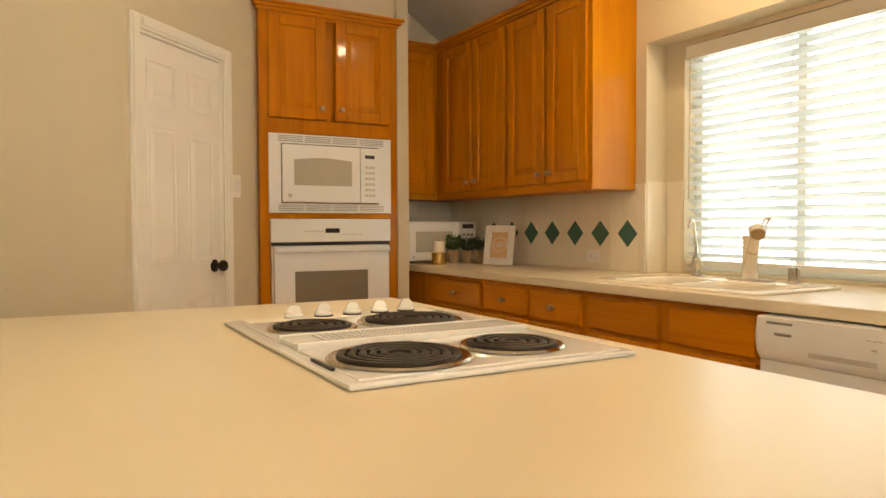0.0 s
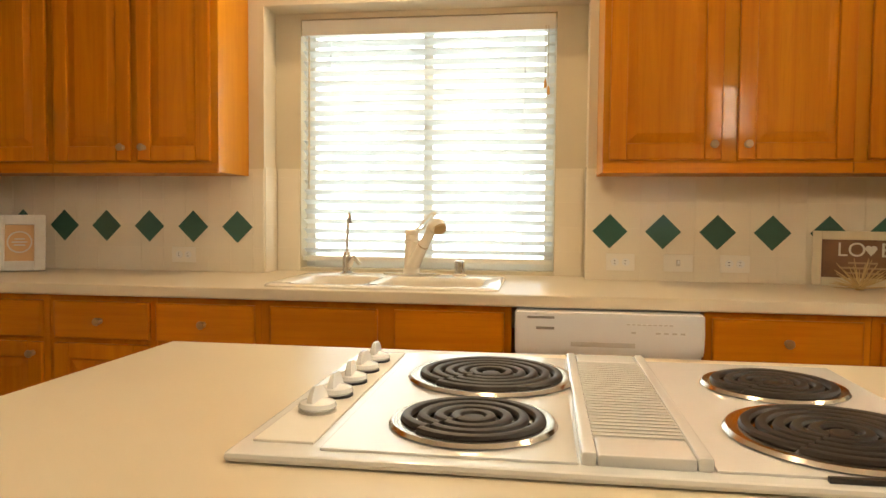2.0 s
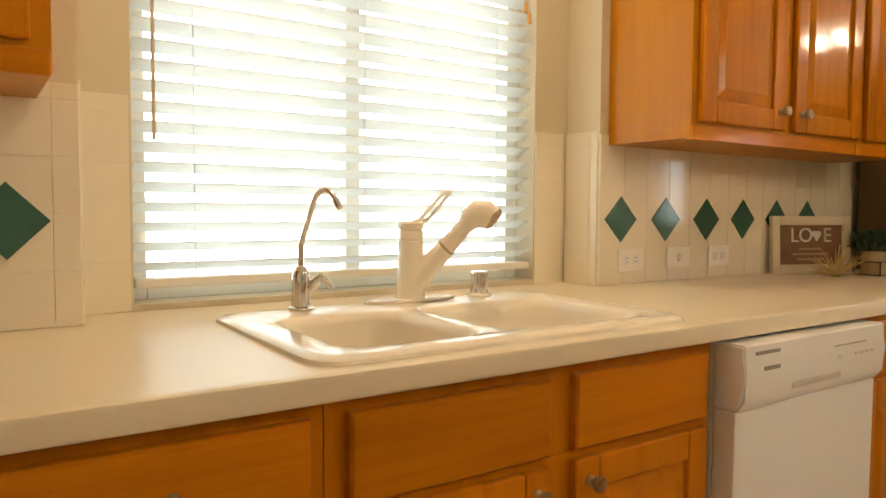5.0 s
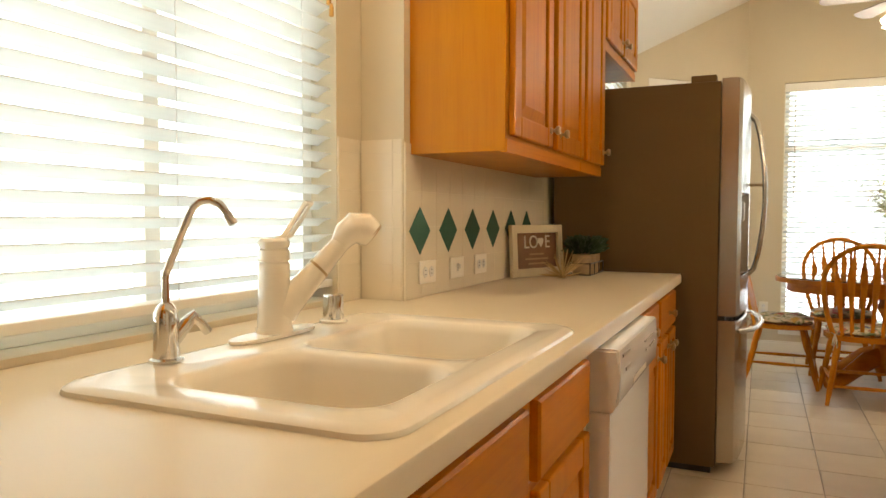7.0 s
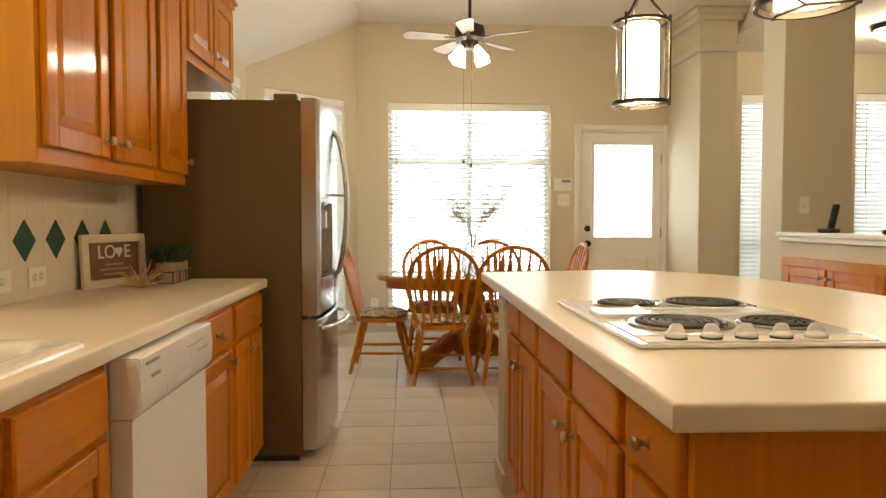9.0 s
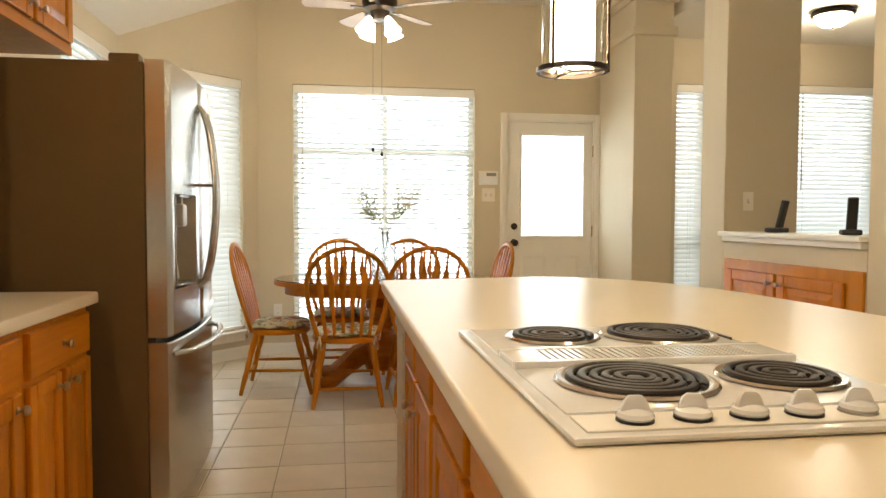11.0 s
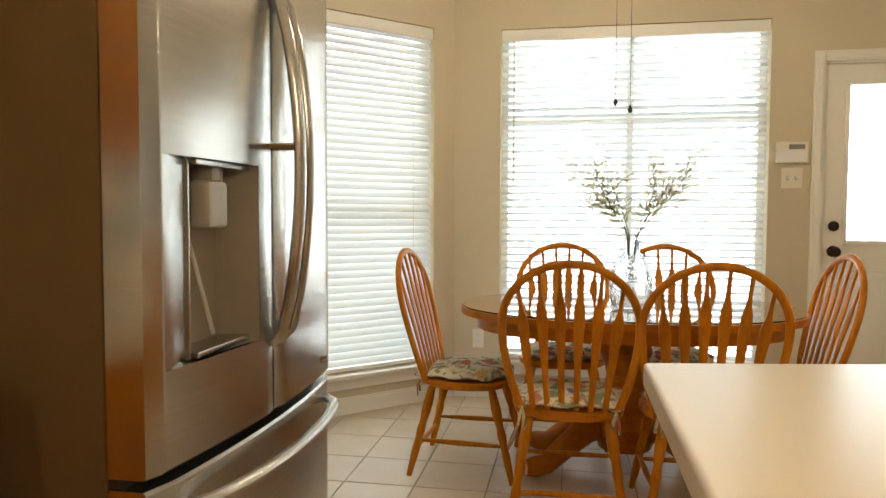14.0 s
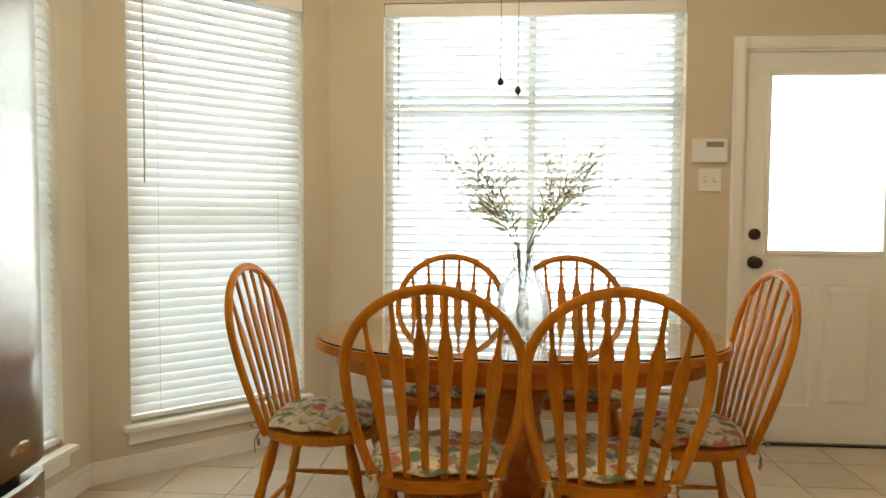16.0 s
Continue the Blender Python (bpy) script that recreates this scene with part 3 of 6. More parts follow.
# ---- windows and blinds ----
def slat_mesh(length):
    bm = bmesh.new()
    n = 5
    rows = []
    for k in range(n + 1):
        s = -0.025 + 0.05 * k / n
        z = 0.003 * (1 - (2 * k / n - 1) ** 2)
        rows.append([bm.verts.new((x, s, z + d)) for x in (0, length) for d in (0.0013, -0.0013)])
    for a, b in zip(rows, rows[1:]):
        bm.faces.new((a[0], a[2], b[2], b[0]))
        bm.faces.new((a[1], b[1], b[3], a[3]))
        bm.faces.new((a[0], b[0], b[1], a[1]))
        bm.faces.new((a[2], a[3], b[3], b[2]))
    bm.faces.new((rows[0][0], rows[0][1], rows[0][3], rows[0][2]))
    bm.faces.new((rows[-1][0], rows[-1][2], rows[-1][3], rows[-1][1]))
    return bm


def window(idx, m, w, z0, z1, mullions, rail, sill=True, tilt=28, cords=(), pitch=0.0435):
    """A window at local x 0..w in a wall whose room face is local y = 0, with a slatted blind hung inside the reveal."""
    f = thing("window_%d" % idx, m, "white framed window with daylight behind it", "window")
    f["kind"] = "structure"
    bm = bmesh.new()
    y0, y1, t = 0.085, 0.135, 0.045
    for lo, hi in (((0, y0, z0), (t, y1, z1)), ((w - t, y0, z0), (w, y1, z1)), ((t, y0, z1 - t), (w - t, y1, z1)), ((t, y0, z0), (w - t, y1, z0 + t))):
        bm_box(bm, lo, hi, 0.004)
    for x in mullions:
        bm_box(bm, (x - 0.022, y0 + 0.004, z0 + t), (x + 0.022, y1 - 0.004, z1 - t), 0.003)
    if rail:
        bm_box(bm, (t, y0 + 0.008, rail - 0.022), (w - t, y1 - 0.008, rail + 0.022), 0.003)
    put("frame", bm, M_TRIM, f)
    g = box("pane", (t * 0.6, 0.108, z0 + t * 0.6), (w - t * 0.6, 0.112, z1 - t * 0.6), M_GLASS, f, 0)
    g.visible_shadow = False
    if sill:
        bm = bmesh.new()
        bm_box(bm, (-0.035, -0.05, z0 - 0.026), (w + 0.035, 0.08, z0 - 0.001), 0.006)
        bm_box(bm, (-0.015, -0.018, z0 - 0.09), (w + 0.015, 0.0, z0 - 0.026), 0.004)
        put("sill", bm, M_TRIM, f)
    b = thing("window_blind", m, "white slatted blind, half open, in front of the window", "blind", "window blinds")
    yb = 0.036
    bm = bmesh.new()
    bm_box(bm, (0.004, 0.0, z1 - 0.075), (w - 0.004, 0.016, z1 - 0.004), 0.004)
    bm_box(bm, (0.008, 0.018, z1 - 0.05), (w - 0.008, 0.062, z1 - 0.004), 0.003)
    put("valance", bm, M_TRIM, b)
    lift = 0 if sill else 0.022   # the sink blind stops a little above its sill
    box("bottom_rail", (0.006, yb - 0.026, z0 + 0.012 + lift), (w - 0.006, yb + 0.026, z0 + 0.034 + lift), M_TRIM, b, 0.004)
    n = int((z1 - 0.05 - (z0 + 0.06 + lift)) / pitch) + 1
    first = None
    for k in range(n):
        sm = pose(0.008, yb, z0 + 0.06 + lift + k * pitch, tilt + random.uniform(-0.6, 0.6), 0, 0)
        if first is None:
            first = put("slat", slat_mesh(w - 0.016), M_SLAT, b, True, sm)
        else:
            share("slat", first, b, sm)
    lad = bmesh.new()
    spots = [0.14, w - 0.14] + ([w / 2] if w > 1.0 else [])
    for x in spots:
        for d in (-0.019, 0.019):
            bm_box(lad, (x - 0.0009, yb + d - 0.0007, z0 + 0.03), (x + 0.0009, yb + d + 0.0007, z1 - 0.05))
    put("ladder_cord", lad, M_SLAT, b, False)
    for kind, x, zb in cords:
        if kind == "wand":
            rod("tilt_wand", [(x, -0.012, z1 - 0.08), (x, -0.014, zb)], 0.0042, M_CORD, b, 8)
        else:
            rod("lift_cord", [(x, -0.006, z1 - 0.06), (x, -0.008, zb + 0.05)], 0.0015, M_CORD, b, 6)
            rod("lift_cord", [(x + 0.012, -0.006, z1 - 0.06), (x + 0.012, -0.008, zb + 0.02)], 0.0015, M_CORD, b, 6)
            turned("tassel", [(0, 0), (0.007, 0.004), (0.006, 0.03), (0.002, 0.04), (0, 0.04)], M_ORANGE, b, 10, m=pose(x, -0.008, zb + 0.02))
            turned("tassel", [(0, 0), (0.007, 0.004), (0.006, 0.03), (0.002, 0.04), (0, 0.04)], M_ORANGE, b, 10, m=pose(x + 0.014, -0.008, zb - 0.01))
    return b


window(1, pose(3.932, SINK_W[1], 0, 0, 0, -90), SINK_W[1] - SINK_W[0], SINK_W[2], SINK_W[3], (0.59,), None, False, -25,
       (("wand", 0.045, 1.30), ("cord", 1.13, 1.73)), 0.046)
window(2, pose(DIN_W[1], SOUTH, 0, 0, 0, 180), DIN_W[1] - DIN_W[0], DIN_W[2], DIN_W[3], (0.80,), 1.76, True, -22, (("wand", 0.085, 1.36),))
window(3, pose(3.815, -2.445, 0, 0, 0, -135) @ pose(0.175, 0, 0), 0.89, 0.24, 2.33, (), 1.2, True, 62, (("wand", 0.07, 1.34),))
window(4, pose(3.815, -0.90, 0, 0, 0, -90) @ pose(0.48, 0, 0), 0.88, 0.24, 2.33, (), 1.2, True, 62)
window(5, pose(LIV_A[1], SOUTH, 0, 0, 0, 180), LIV_A[1] - LIV_A[0], LIV_A[2], LIV_A[3], (), 0.95, True, 56)
window(6, pose(LIV_B[1], SOUTH, 0, 0, 0, 180), LIV_B[1] - LIV_B[0], LIV_B[2], LIV_B[3], (), 0.95, True, 56, (("wand", 0.1, 1.45),))
# added west window, never in view; its tilted slats hold back the fill
window(7, pose(-5.6, SOUTH, 0, 0, 0, 90) @ pose(2.0, 0, 0), 1.6, 0.6, 2.3, (0.8,), None, True, 66)


# ---- kitchen cabinets ----
def knob(parent, m):
    return turned("knob", [(0, 0), (0.011, 0), (0.011, 0.003), (0.0055, 0.008), (0.0055, 0.014), (0.013, 0.019), (0.0155, 0.025), (0.013, 0.031), (0, 0.034)], M_KNOB, parent, 16, m=m)


def panel_door(parent, name, x0, x1, z0, z1, y, mat, flat=False, kn=None):
    """A cabinet front that looks towards local -y, its back on y. kn: (x, z) of its knob."""
    bm = bmesh.new()
    t = 0.02
    if flat:
        bm_box(bm, (x0, y - t, z0), (x1, y, z1), 0.0)
        bmesh.ops.bevel(bm, geom=[e for e in bm.edges if all(abs(v.co.y - (y - t)) < 1e-5 for v in e.verts)], offset=0.012, segments=3, affect='EDGES', profile=0.6)
    else:
        s = min(0.062, (x1 - x0) * 0.2)
        for lo, hi in (((x0, z0), (x0 + s, z1)), ((x1 - s, z0), (x1, z1)), ((x0 + s, z0), (x1 - s, z0 + s)), ((x0 + s, z1 - s), (x1 - s, z1))):
            bm_box(bm, (lo[0], y - t, lo[1]), (hi[0], y, hi[1]), 0.005)
        bm_box(bm, (x0 + s - 0.002, y - 0.009, z0 + s - 0.002), (x1 - s + 0.002, y - 0.002, z1 - s + 0.002))
        raised(bm, x0 + s + 0.005, x1 - s - 0.005, z0 + s + 0.005, z1 - s - 0.005, y - 0.009, 0.010, 0.032)
    d = put(name, bm, mat, parent, sharp=11)
    if kn:
        knob(d, pose(kn[0], y - t, kn[1], 90))
    return d


def carcass(parent, x0, x1, z0, z1, depth, mat=M_OAK, toe=0.0):
    """Body of a cabinet: front at local y = 0, depth towards +y."""
    bm = bmesh.new()
    bm_box(bm, (x0, 0, z0 + toe), (x1, depth, z1), 0.002)
    if toe:
        bm_box(bm, (x0 + 0.002, 0.06, z0), (x1 - 0.002, depth - 0.01, z0 + toe))
    return put("body", bm, mat, parent)


FACE = 3.178      # face of the base cabinets along the window wall
def base_unit(y1, y0, doors, drawers, label, knobs=True, hollow=False):
    """y1 > y0: the unit's two ends; local x runs from y1 towards y0."""
    u = thing("base_cabinet", pose(FACE, y1, 0, 0, 0, -90), label, "cabinet", "base cabinets")
    w = y1 - y0
    carcass(u, 0.0005, w - 0.0005, 0, 0.70 if hollow else 0.874, 0.595, M_OAK, 0.1)
    if hollow:
        box("front_rail", (0.0005, 0.0, 0.7005), (w - 0.0005, 0.02, 0.874), M_OAK, u, 0)
    for a, b in drawers:
        panel_door(u, "drawer", a, b, 0.705, 0.848, 0, M_OAK_X, True, ((a + b) / 2, 0.775) if knobs else None)
    for a, b, side in doors:
        panel_door(u, "door", a, b, 0.125, 0.688, 0, M_OAK, False, ((b - 0.035) if side > 0 else (a + 0.035), 0.645) if side else None)
    return u


base_unit(5.07, 3.675, [(0.89, 1.37, 1)], [(0.85, 1.37)], "honey oak corner base cabinet under a cream counter")
base_unit(3.675, 3.235, [(0.025, 0.415, 1)], [(0.025, 0.415)], "honey oak base cabinet with one drawer")
base_unit(3.235, 2.825, [(0.0, 0.385, -1)], [(0.0, 0.385)], "honey oak base cabinet with one drawer")
base_unit(2.825, 1.915, [(0.035, 0.435, 1), (0.495, 0.885, -1)], [(0.035, 0.435), (0.495, 0.885)], "honey oak sink cabinet with two plain drawer fronts", False, True)
base_unit(1.275, 0.755, [(0.025, 0.495, 1)], [(0.025, 0.495)], "honey oak base cabinet with drawer and door")
base_unit(0.755, 0.20, [(0.03, 0.27, 1), (0.30, 0.535, -1)], [(0.03, 0.535)], "honey oak base cabinet beside the refrigerator")

# counter with a hole for the sink
SX0, SX1, SY0, SY1 = 3.178, 3.728, 1.965, 2.835
bm = bmesh.new()
CB = 3.172
for lo, hi in (((CB, SY1 - 0.02), (3.784, 5.088)), ((CB, 0.172), (3.784, SY0 + 0.02)), ((CB, SY0 + 0.02), (SX0 + 0.02, SY1 - 0.02)), ((SX1 - 0.02, SY0 + 0.02), (3.784, SY1 - 0.02)),
               ((3.784, NICHE[0] + 0.002), (3.93, NICHE[1] - 0.002))):
    bm_box(bm, (*lo, 0.8755), (*hi, 0.915))
counter = put("counter", bm, M_COUNTER, None, False)
box("front_edge", (3.141, 0.172, 0.872), (CB + 0.012, 5.088, 0.9152), M_COUNTER, counter, 0.009)
tagged(counter, "cream laminate kitchen counter along the window wall", "counter")

# sink
sk = thing("kitchen_sink", pose(0, 0, 0.915), "white double-bowl drop-in sink set in the counter", "sink")


def rounded(x0, x1, y0, y1, r, n=6):
    pts = []
    for cx, cy, a in ((x1 - r, y1 - r, 0), (x0 + r, y1 - r, 90), (x0 + r, y0 + r, 180), (x1 - r, y0 + r, 270)):
        for k in range(n + 1):
            t = radians(a + 90 * k / n)
            pts.append((cx + r * math.cos(t), cy + r * math.sin(t)))
    return pts


def sink_mesh():
    bm = bmesh.new()
    def ring(pts, z):
        return [bm.verts.new((x, y, z)) for x, y in pts]
    def loft(a, b):
        n = len(a)
        for k in range(n):
            bm.faces.new((a[k], a[(k + 1) % n], b[(k + 1) % n], b[k]))
    o = [ring(rounded(SX0 + d, SX1 - d, SY0 + d, SY1 - d, 0.055), z) for d, z in ((0, 0.0005), (0.002, 0.007), (0.010, 0.0125), (0.022, 0.014))]
    for a, b in zip(o, o[1:]):
        loft(a, b)
    inner = []
    for y0, y1 in ((2.462, 2.762), (2.03, 2.43)):
        rr = [ring(rounded(3.238 + d, 3.607 - d, y0 + d, y1 - d, 0.06), z) for d, z in ((0, 0.0115), (0.008, 0.006), (0.016, -0.01), (0.03, -0.12), (0.045, -0.16), (0.08, -0.178))]
        for a, b in zip(rr, rr[1:]):
            loft(a, b)
        bm.faces.new(rr[-1])
        inner.append(rr[0])
    edges = []
    for r in (o[-1], *inner):
        for k in range(len(r)):
            edges.append(bm.edges.get((r[k], r[(k + 1) % len(r)])))
    bmesh.ops.triangle_fill(bm, use_beauty=True, edges=edges)
    return bm


put("basin", sink_mesh(), M_SINK, sk)
for y in (2.62, 2.23):
    turned("drain", [(0, 0.002), (0.03, 0.002), (0.042, 0.004), (0.042, 0.0)], M_CHROME, sk, 20, m=pose(3.41, y, -0.178))

# main tap
fx, fy = 3.690, 2.366
ft = thing("kitchen_faucet", pose(fx, fy, 0.929), "cream single-lever pull-out kitchen faucet on the sink", "faucet")
bm = bmesh.new()
bm_prism(bm, [(0.032 * math.cos(a) , 0.125 * (1 if math.sin(a) > 0 else -1) * (abs(math.sin(a)) ** 0.6)) for a in [2 * math.pi * k / 28 for k in range(28)]], 0, 0.007, 0.002)
put("base_plate", bm, M_SINK, ft)
turned("body", [(0, 0.007), (0.036, 0.007), (0.036, 0.012), (0.0335, 0.02), (0.031, 0.10), (0.0305, 0.142), (0.027, 0.146), (0.0305, 0.15), (0.0305, 0.168), (0.027, 0.171), (0.0305, 0.174), (0.0305, 0.186), (0.024, 0.192), (0, 0.193)], M_SINK, ft, 28)
bm = bmesh.new()
for s in (-0.009, 0.009):
    bm_sweep(bm, [(0.0, s - 0.012, 0.186), (-0.005, s * 1.2 - 0.035, 0.196), (-0.01, s * 1.2 - 0.065, 0.228), (-0.014, s - 0.095, 0.262)], [0.006, 0.0055, 0.005, 0.005], 8)
bm_sweep(bm, [(-0.014, -0.107, 0.262), (-0.014, -0.083, 0.262)], 0.0055, 8)
put("lever", bm, M_SINK, ft)
arm = [(-0.010, -0.008, 0.045), (-0.032, -0.030, 0.082), (-0.064, -0.062, 0.132), (-0.092, -0.094, 0.180)]
rod("spout", arm, [0.030, 0.027, 0.0225, 0.019], M_SINK, ft, 18)
rod("spout_collar", [(-0.0615, -0.0595, 0.1285), (-0.064, -0.062, 0.132)], 0.0240, M_KNOB, ft, 18)
rod("spray_head", [(-0.091, -0.093, 0.178), (-0.100, -0.103, 0.198), (-0.112, -0.115, 0.211), (-0.128, -0.130, 0.209), (-0.140, -0.141, 0.198)], [0.019, 0.027, 0.033, 0.034, 0.028], M_SINK, ft, 20)
rod("spray_face", [(-0.139, -0.1405, 0.1985), (-0.1425, -0.143, 0.195)], [0.030, 0.026], M_KNOB, ft, 20)

# filtered-water tap
tp = thing("water_tap", pose(3.685, 2.649, 0.929), "slim chrome gooseneck drinking-water tap on the sink", "tap")
turned("body", [(0, 0), (0.027, 0), (0.027, 0.005), (0.021, 0.008), (0.0195, 0.035), (0.020, 0.06), (0.0185, 0.08), (0.012, 0.092), (0.007, 0.096), (0, 0.096)], M_CHROME, tp, 22)
rod("spout", [(0, 0, 0.09), (0, 0, 0.136), (-0.002, -0.001, 0.146), (-0.006, -0.003, 0.156), (-0.036, -0.016, 0.236), (-0.043, -0.019, 0.249), (-0.054, -0.023, 0.258), (-0.068, -0.029, 0.260), (-0.081, -0.035, 0.253), (-0.094, -0.041, 0.236)], 0.0064, M_CHROME, tp, 12)
rod("spout_tip", [(-0.092, -0.040, 0.237), (-0.101, -0.044, 0.221)], [0.0082, 0.0075], M_CHROME, tp, 12)
rod("lever", [(-0.005, -0.012, 0.035), (-0.018, -0.028, 0.062), (-0.022, -0.036, 0.072), (-0.026, -0.048, 0.06), (-0.029, -0.062, 0.042)], [0.012, 0.011, 0.010, 0.0075, 0.008], M_CHROME, tp, 12)

# soap dispenser cap
sd = thing("air_gap_cap", pose(3.688, 2.16, 0.929), "chrome air-gap cap beside the kitchen faucet", "cap")
turned("base", [(0, 0), (0.031, 0), (0.031, 0.005), (0.023, 0.008), (0, 0.008)], M_SINK, sd, 24)
turned("cap", [(0, 0.008), (0.0235, 0.008), (0.0225, 0.056), (0.0215, 0.061), (0.018, 0.063), (0, 0.063)], M_CHROME, sd, 24)

# dishwasher
dw = thing("dishwasher", pose(3.178, 1.905, 0, 0, 0, -90), "white built-in dishwasher under the counter", "dishwasher")
box("body", (0.004, 0.0, 0.10), (0.618, 0.6, 0.868), M_PLASTIC, dw, 0.002)
box("door", (0.006, -0.056, 0.115), (0.616, -0.001, 0.7195), M_WHITE, dw, 0.006)
bm = bmesh.new()
prof = [(0.0, 0.72), (-0.058, 0.72), (-0.075, 0.745), (-0.078, 0.80), (-0.074, 0.862), (-0.068, 0.866), (0.0, 0.866)]
a = [bm.verts.new((0.004, y, z)) for y, z in prof]
b = [bm.verts.new((0.618, y, z)) for y, z in prof]
for k in range(len(prof)):
    j = (k + 1) % len(prof)
    bm.faces.new((a[k], a[j], b[j], b[k]))
bm.faces.new(a[::-1])
bm.faces.new(b)
bmesh.ops.bevel(bm, geom=[e for e in bm.edges if abs(e.verts[0].co.x - e.verts[1].co.x) < 1e-4], offset=0.006, segments=2, affect='EDGES')
put("control_panel", bm, M_WHITE, dw)
box("handle_slot", (0.19, -0.0775, 0.751), (0.40, -0.067, 0.768), M_LGREY, dw, 0.003)
box("vent", (0.045, -0.0782, 0.842), (0.135, -0.072, 0.850), M_GREY, dw, 0.001)
box("logo_badge", (0.075, -0.0795, 0.806), (0.135, -0.076, 0.815), M_GREY, dw, 0.001)
bm = bmesh.new()
for k in range(9):
    bm_box(bm, (0.37 + 0.017 * k, -0.0792, 0.828), (0.381 + 0.017 * k, -0.075, 0.8315))
for k in (0, 3, 4, 5, 6):
    bm_box(bm, (0.385 + 0.026 * k, -0.0798, 0.800), (0.400 + 0.026 * k, -0.076, 0.806))
tagged(put("print", bm, M_LGREY, dw, False), kind="stuff")


# ---- upper cabinets ----
UF = 3.482
def crown(parent, x0, x1, depth, z):
    bm = bmesh.new()
    for k, (d, h0, h1) in enumerate(((0.012, 0.0, 0.018), (0.026, 0.018, 0.04), (0.042, 0.04, 0.06))):
        bm_box(bm, (x0 - d * 0.0, -d, z + h0), (x1, depth, z + h1), 0.003)
    return put("crown", bm, M_OAK_X, parent)


def upper_unit(y1, y0, doors, label, z0=1.352, z1=2.375, end=None):
    u = thing("wall_cabinet", pose(UF, y1, 0, 0, 0, -90), label, "cabinet", "wall cabinets")
    w = y1 - y0
    carcass(u, 0.0005, w - 0.0005, z0, z1, 0.302, M_SHELL)
    bm = bmesh.new()
    bm_box(bm, (0.003, -0.004, z0 - 0.004), (w - 0.003, 0.016, z0 + 0.035), 0.002)
    put("bottom_rail", bm, M_OAK_X, u)
    for a, b, side in doors:
        panel_door(u, "door", a, b, z0 + 0.045, z1 - 0.012, -0.001, M_OAK, False, ((b - 0.032) if side > 0 else (a + 0.032), z0 + 0.10))
    crown(u, 0.0005, w - 0.0005, 0.30, z1)
    return u


upper_unit(4.758, 3.88, [(0.12, 0.48, 1), (0.51, 0.86, -1)], "honey oak wall cabinet with two raised-panel doors")
upper_unit(3.88, 3.135, [(0.02, 0.365, 1), (0.395, 0.715, -1)], "honey oak wall cabinet with two doors beside the sink window")
upper_unit(1.595, 0.705, [(0.025, 0.43, 1), (0.485, 0.885, -1)], "honey oak wall cabinet with two raised-panel doors")
upper_unit(0.705, 0.305, [(0.045, 0.385, 1)], "honey oak wall cabinet with one door beside the refrigerator")
of = upper_unit(0.300, -0.58, [(0.03, 0.425, 1), (0.455, 0.85, -1)], "honey oak cabinet with two doors over the refrigerator", 1.93)
nb = thing("wall_cabinet", pose(3.057, 4.76, 0, 0, 0, 0), "honey oak wall cabinet on the back wall of the corner", "cabinet", "wall cabinets")
carcass(nb, 0.0, 0.726, 1.352, 2.375, 0.325, M_SHELL)
panel_door(nb, "door", 0.06, 0.39, 1.39, 2.36, -0.001, M_OAK, False, (0.06, 1.45))
crown(nb, 0.0, 0.42, 0.32, 2.375)

# ---- oven tower ----
ot = thing("oven_cabinet", pose(2.118, 4.37, 0), "tall honey oak cabinet housing microwave and wall oven", "cabinet")
bm = bmesh.new()
bm_box(bm, (0.0, 0.0, 0.0), (0.055, 0.6, 2.40), 0.002)
bm_box(bm, (0.803, 0.0, 0.0), (0.858, 0.6, 2.40), 0.002)
for z0, z1 in ((0.0, 0.42), (1.215, 1.242), (1.705, 1.785), (2.37, 2.40)):
    bm_box(bm, (0.055, 0.0, z0), (0.803, 0.58, z1), 0.0)
bm_box(bm, (0.055, 0.02, 1.785), (0.803, 0.58, 2.37), 0.0)
bm_box(bm, (0.055, 0.56, 0.42), (0.803, 0.58, 1.785), 0.0)
put("body", bm, M_OAK, ot)
panel_door(ot, "door", 0.05, 0.392, 1.79, 2.378, -0.001, M_OAK, False, (0.360, 1.855))
panel_door(ot, "door", 0.452, 0.800, 1.79, 2.378, -0.001, M_OAK, False, (0.484, 1.855))
panel_door(ot, "drawer", 0.06, 0.795, 0.14, 0.40, -0.001, M_OAK_X, False, None)
bm = bmesh.new()
for d, h0, h1 in ((0.015, 2.392, 2.41), (0.03, 2.41, 2.428), (0.045, 2.428, 2.444)):
    bm_box(bm, (-d, -d, h0), (0.858 + d * 0.9, 0.3, h1), 0.003)
put("crown", bm, M_OAK_X, ot)

# built-in microwave
mw = thing("built_in_microwave", pose(2.118, 4.37, 0), "white built-in microwave with trim kit in the oven cabinet", "microwave")
bm = bmesh.new()
for lo, hi in (((0.048, 1.245), (0.118, 1.70)), ((0.728, 1.245), (0.810, 1.70)), ((0.118, 1.645), (0.728, 1.70)), ((0.118, 1.245), (0.728, 1.30))):
    bm_box(bm, (lo[0], -0.014, lo[1]), (hi[0], 0.03, hi[1]), 0.0)
put("trim_kit", bm, M_WHITE, mw)
# raised dark grey bars; their colour stands for shade inside the vent slots
bm = bmesh.new()
for z in (1.656, 1.666, 1.676, 1.686, 1.258, 1.268, 1.278, 1.288):
    for x0, x1 in ((0.10, 0.25), (0.26, 0.42), (0.43, 0.59), (0.60, 0.76)):
        bm_box(bm, (x0, -0.0165, z), (x1, -0.012, z + 0.004))
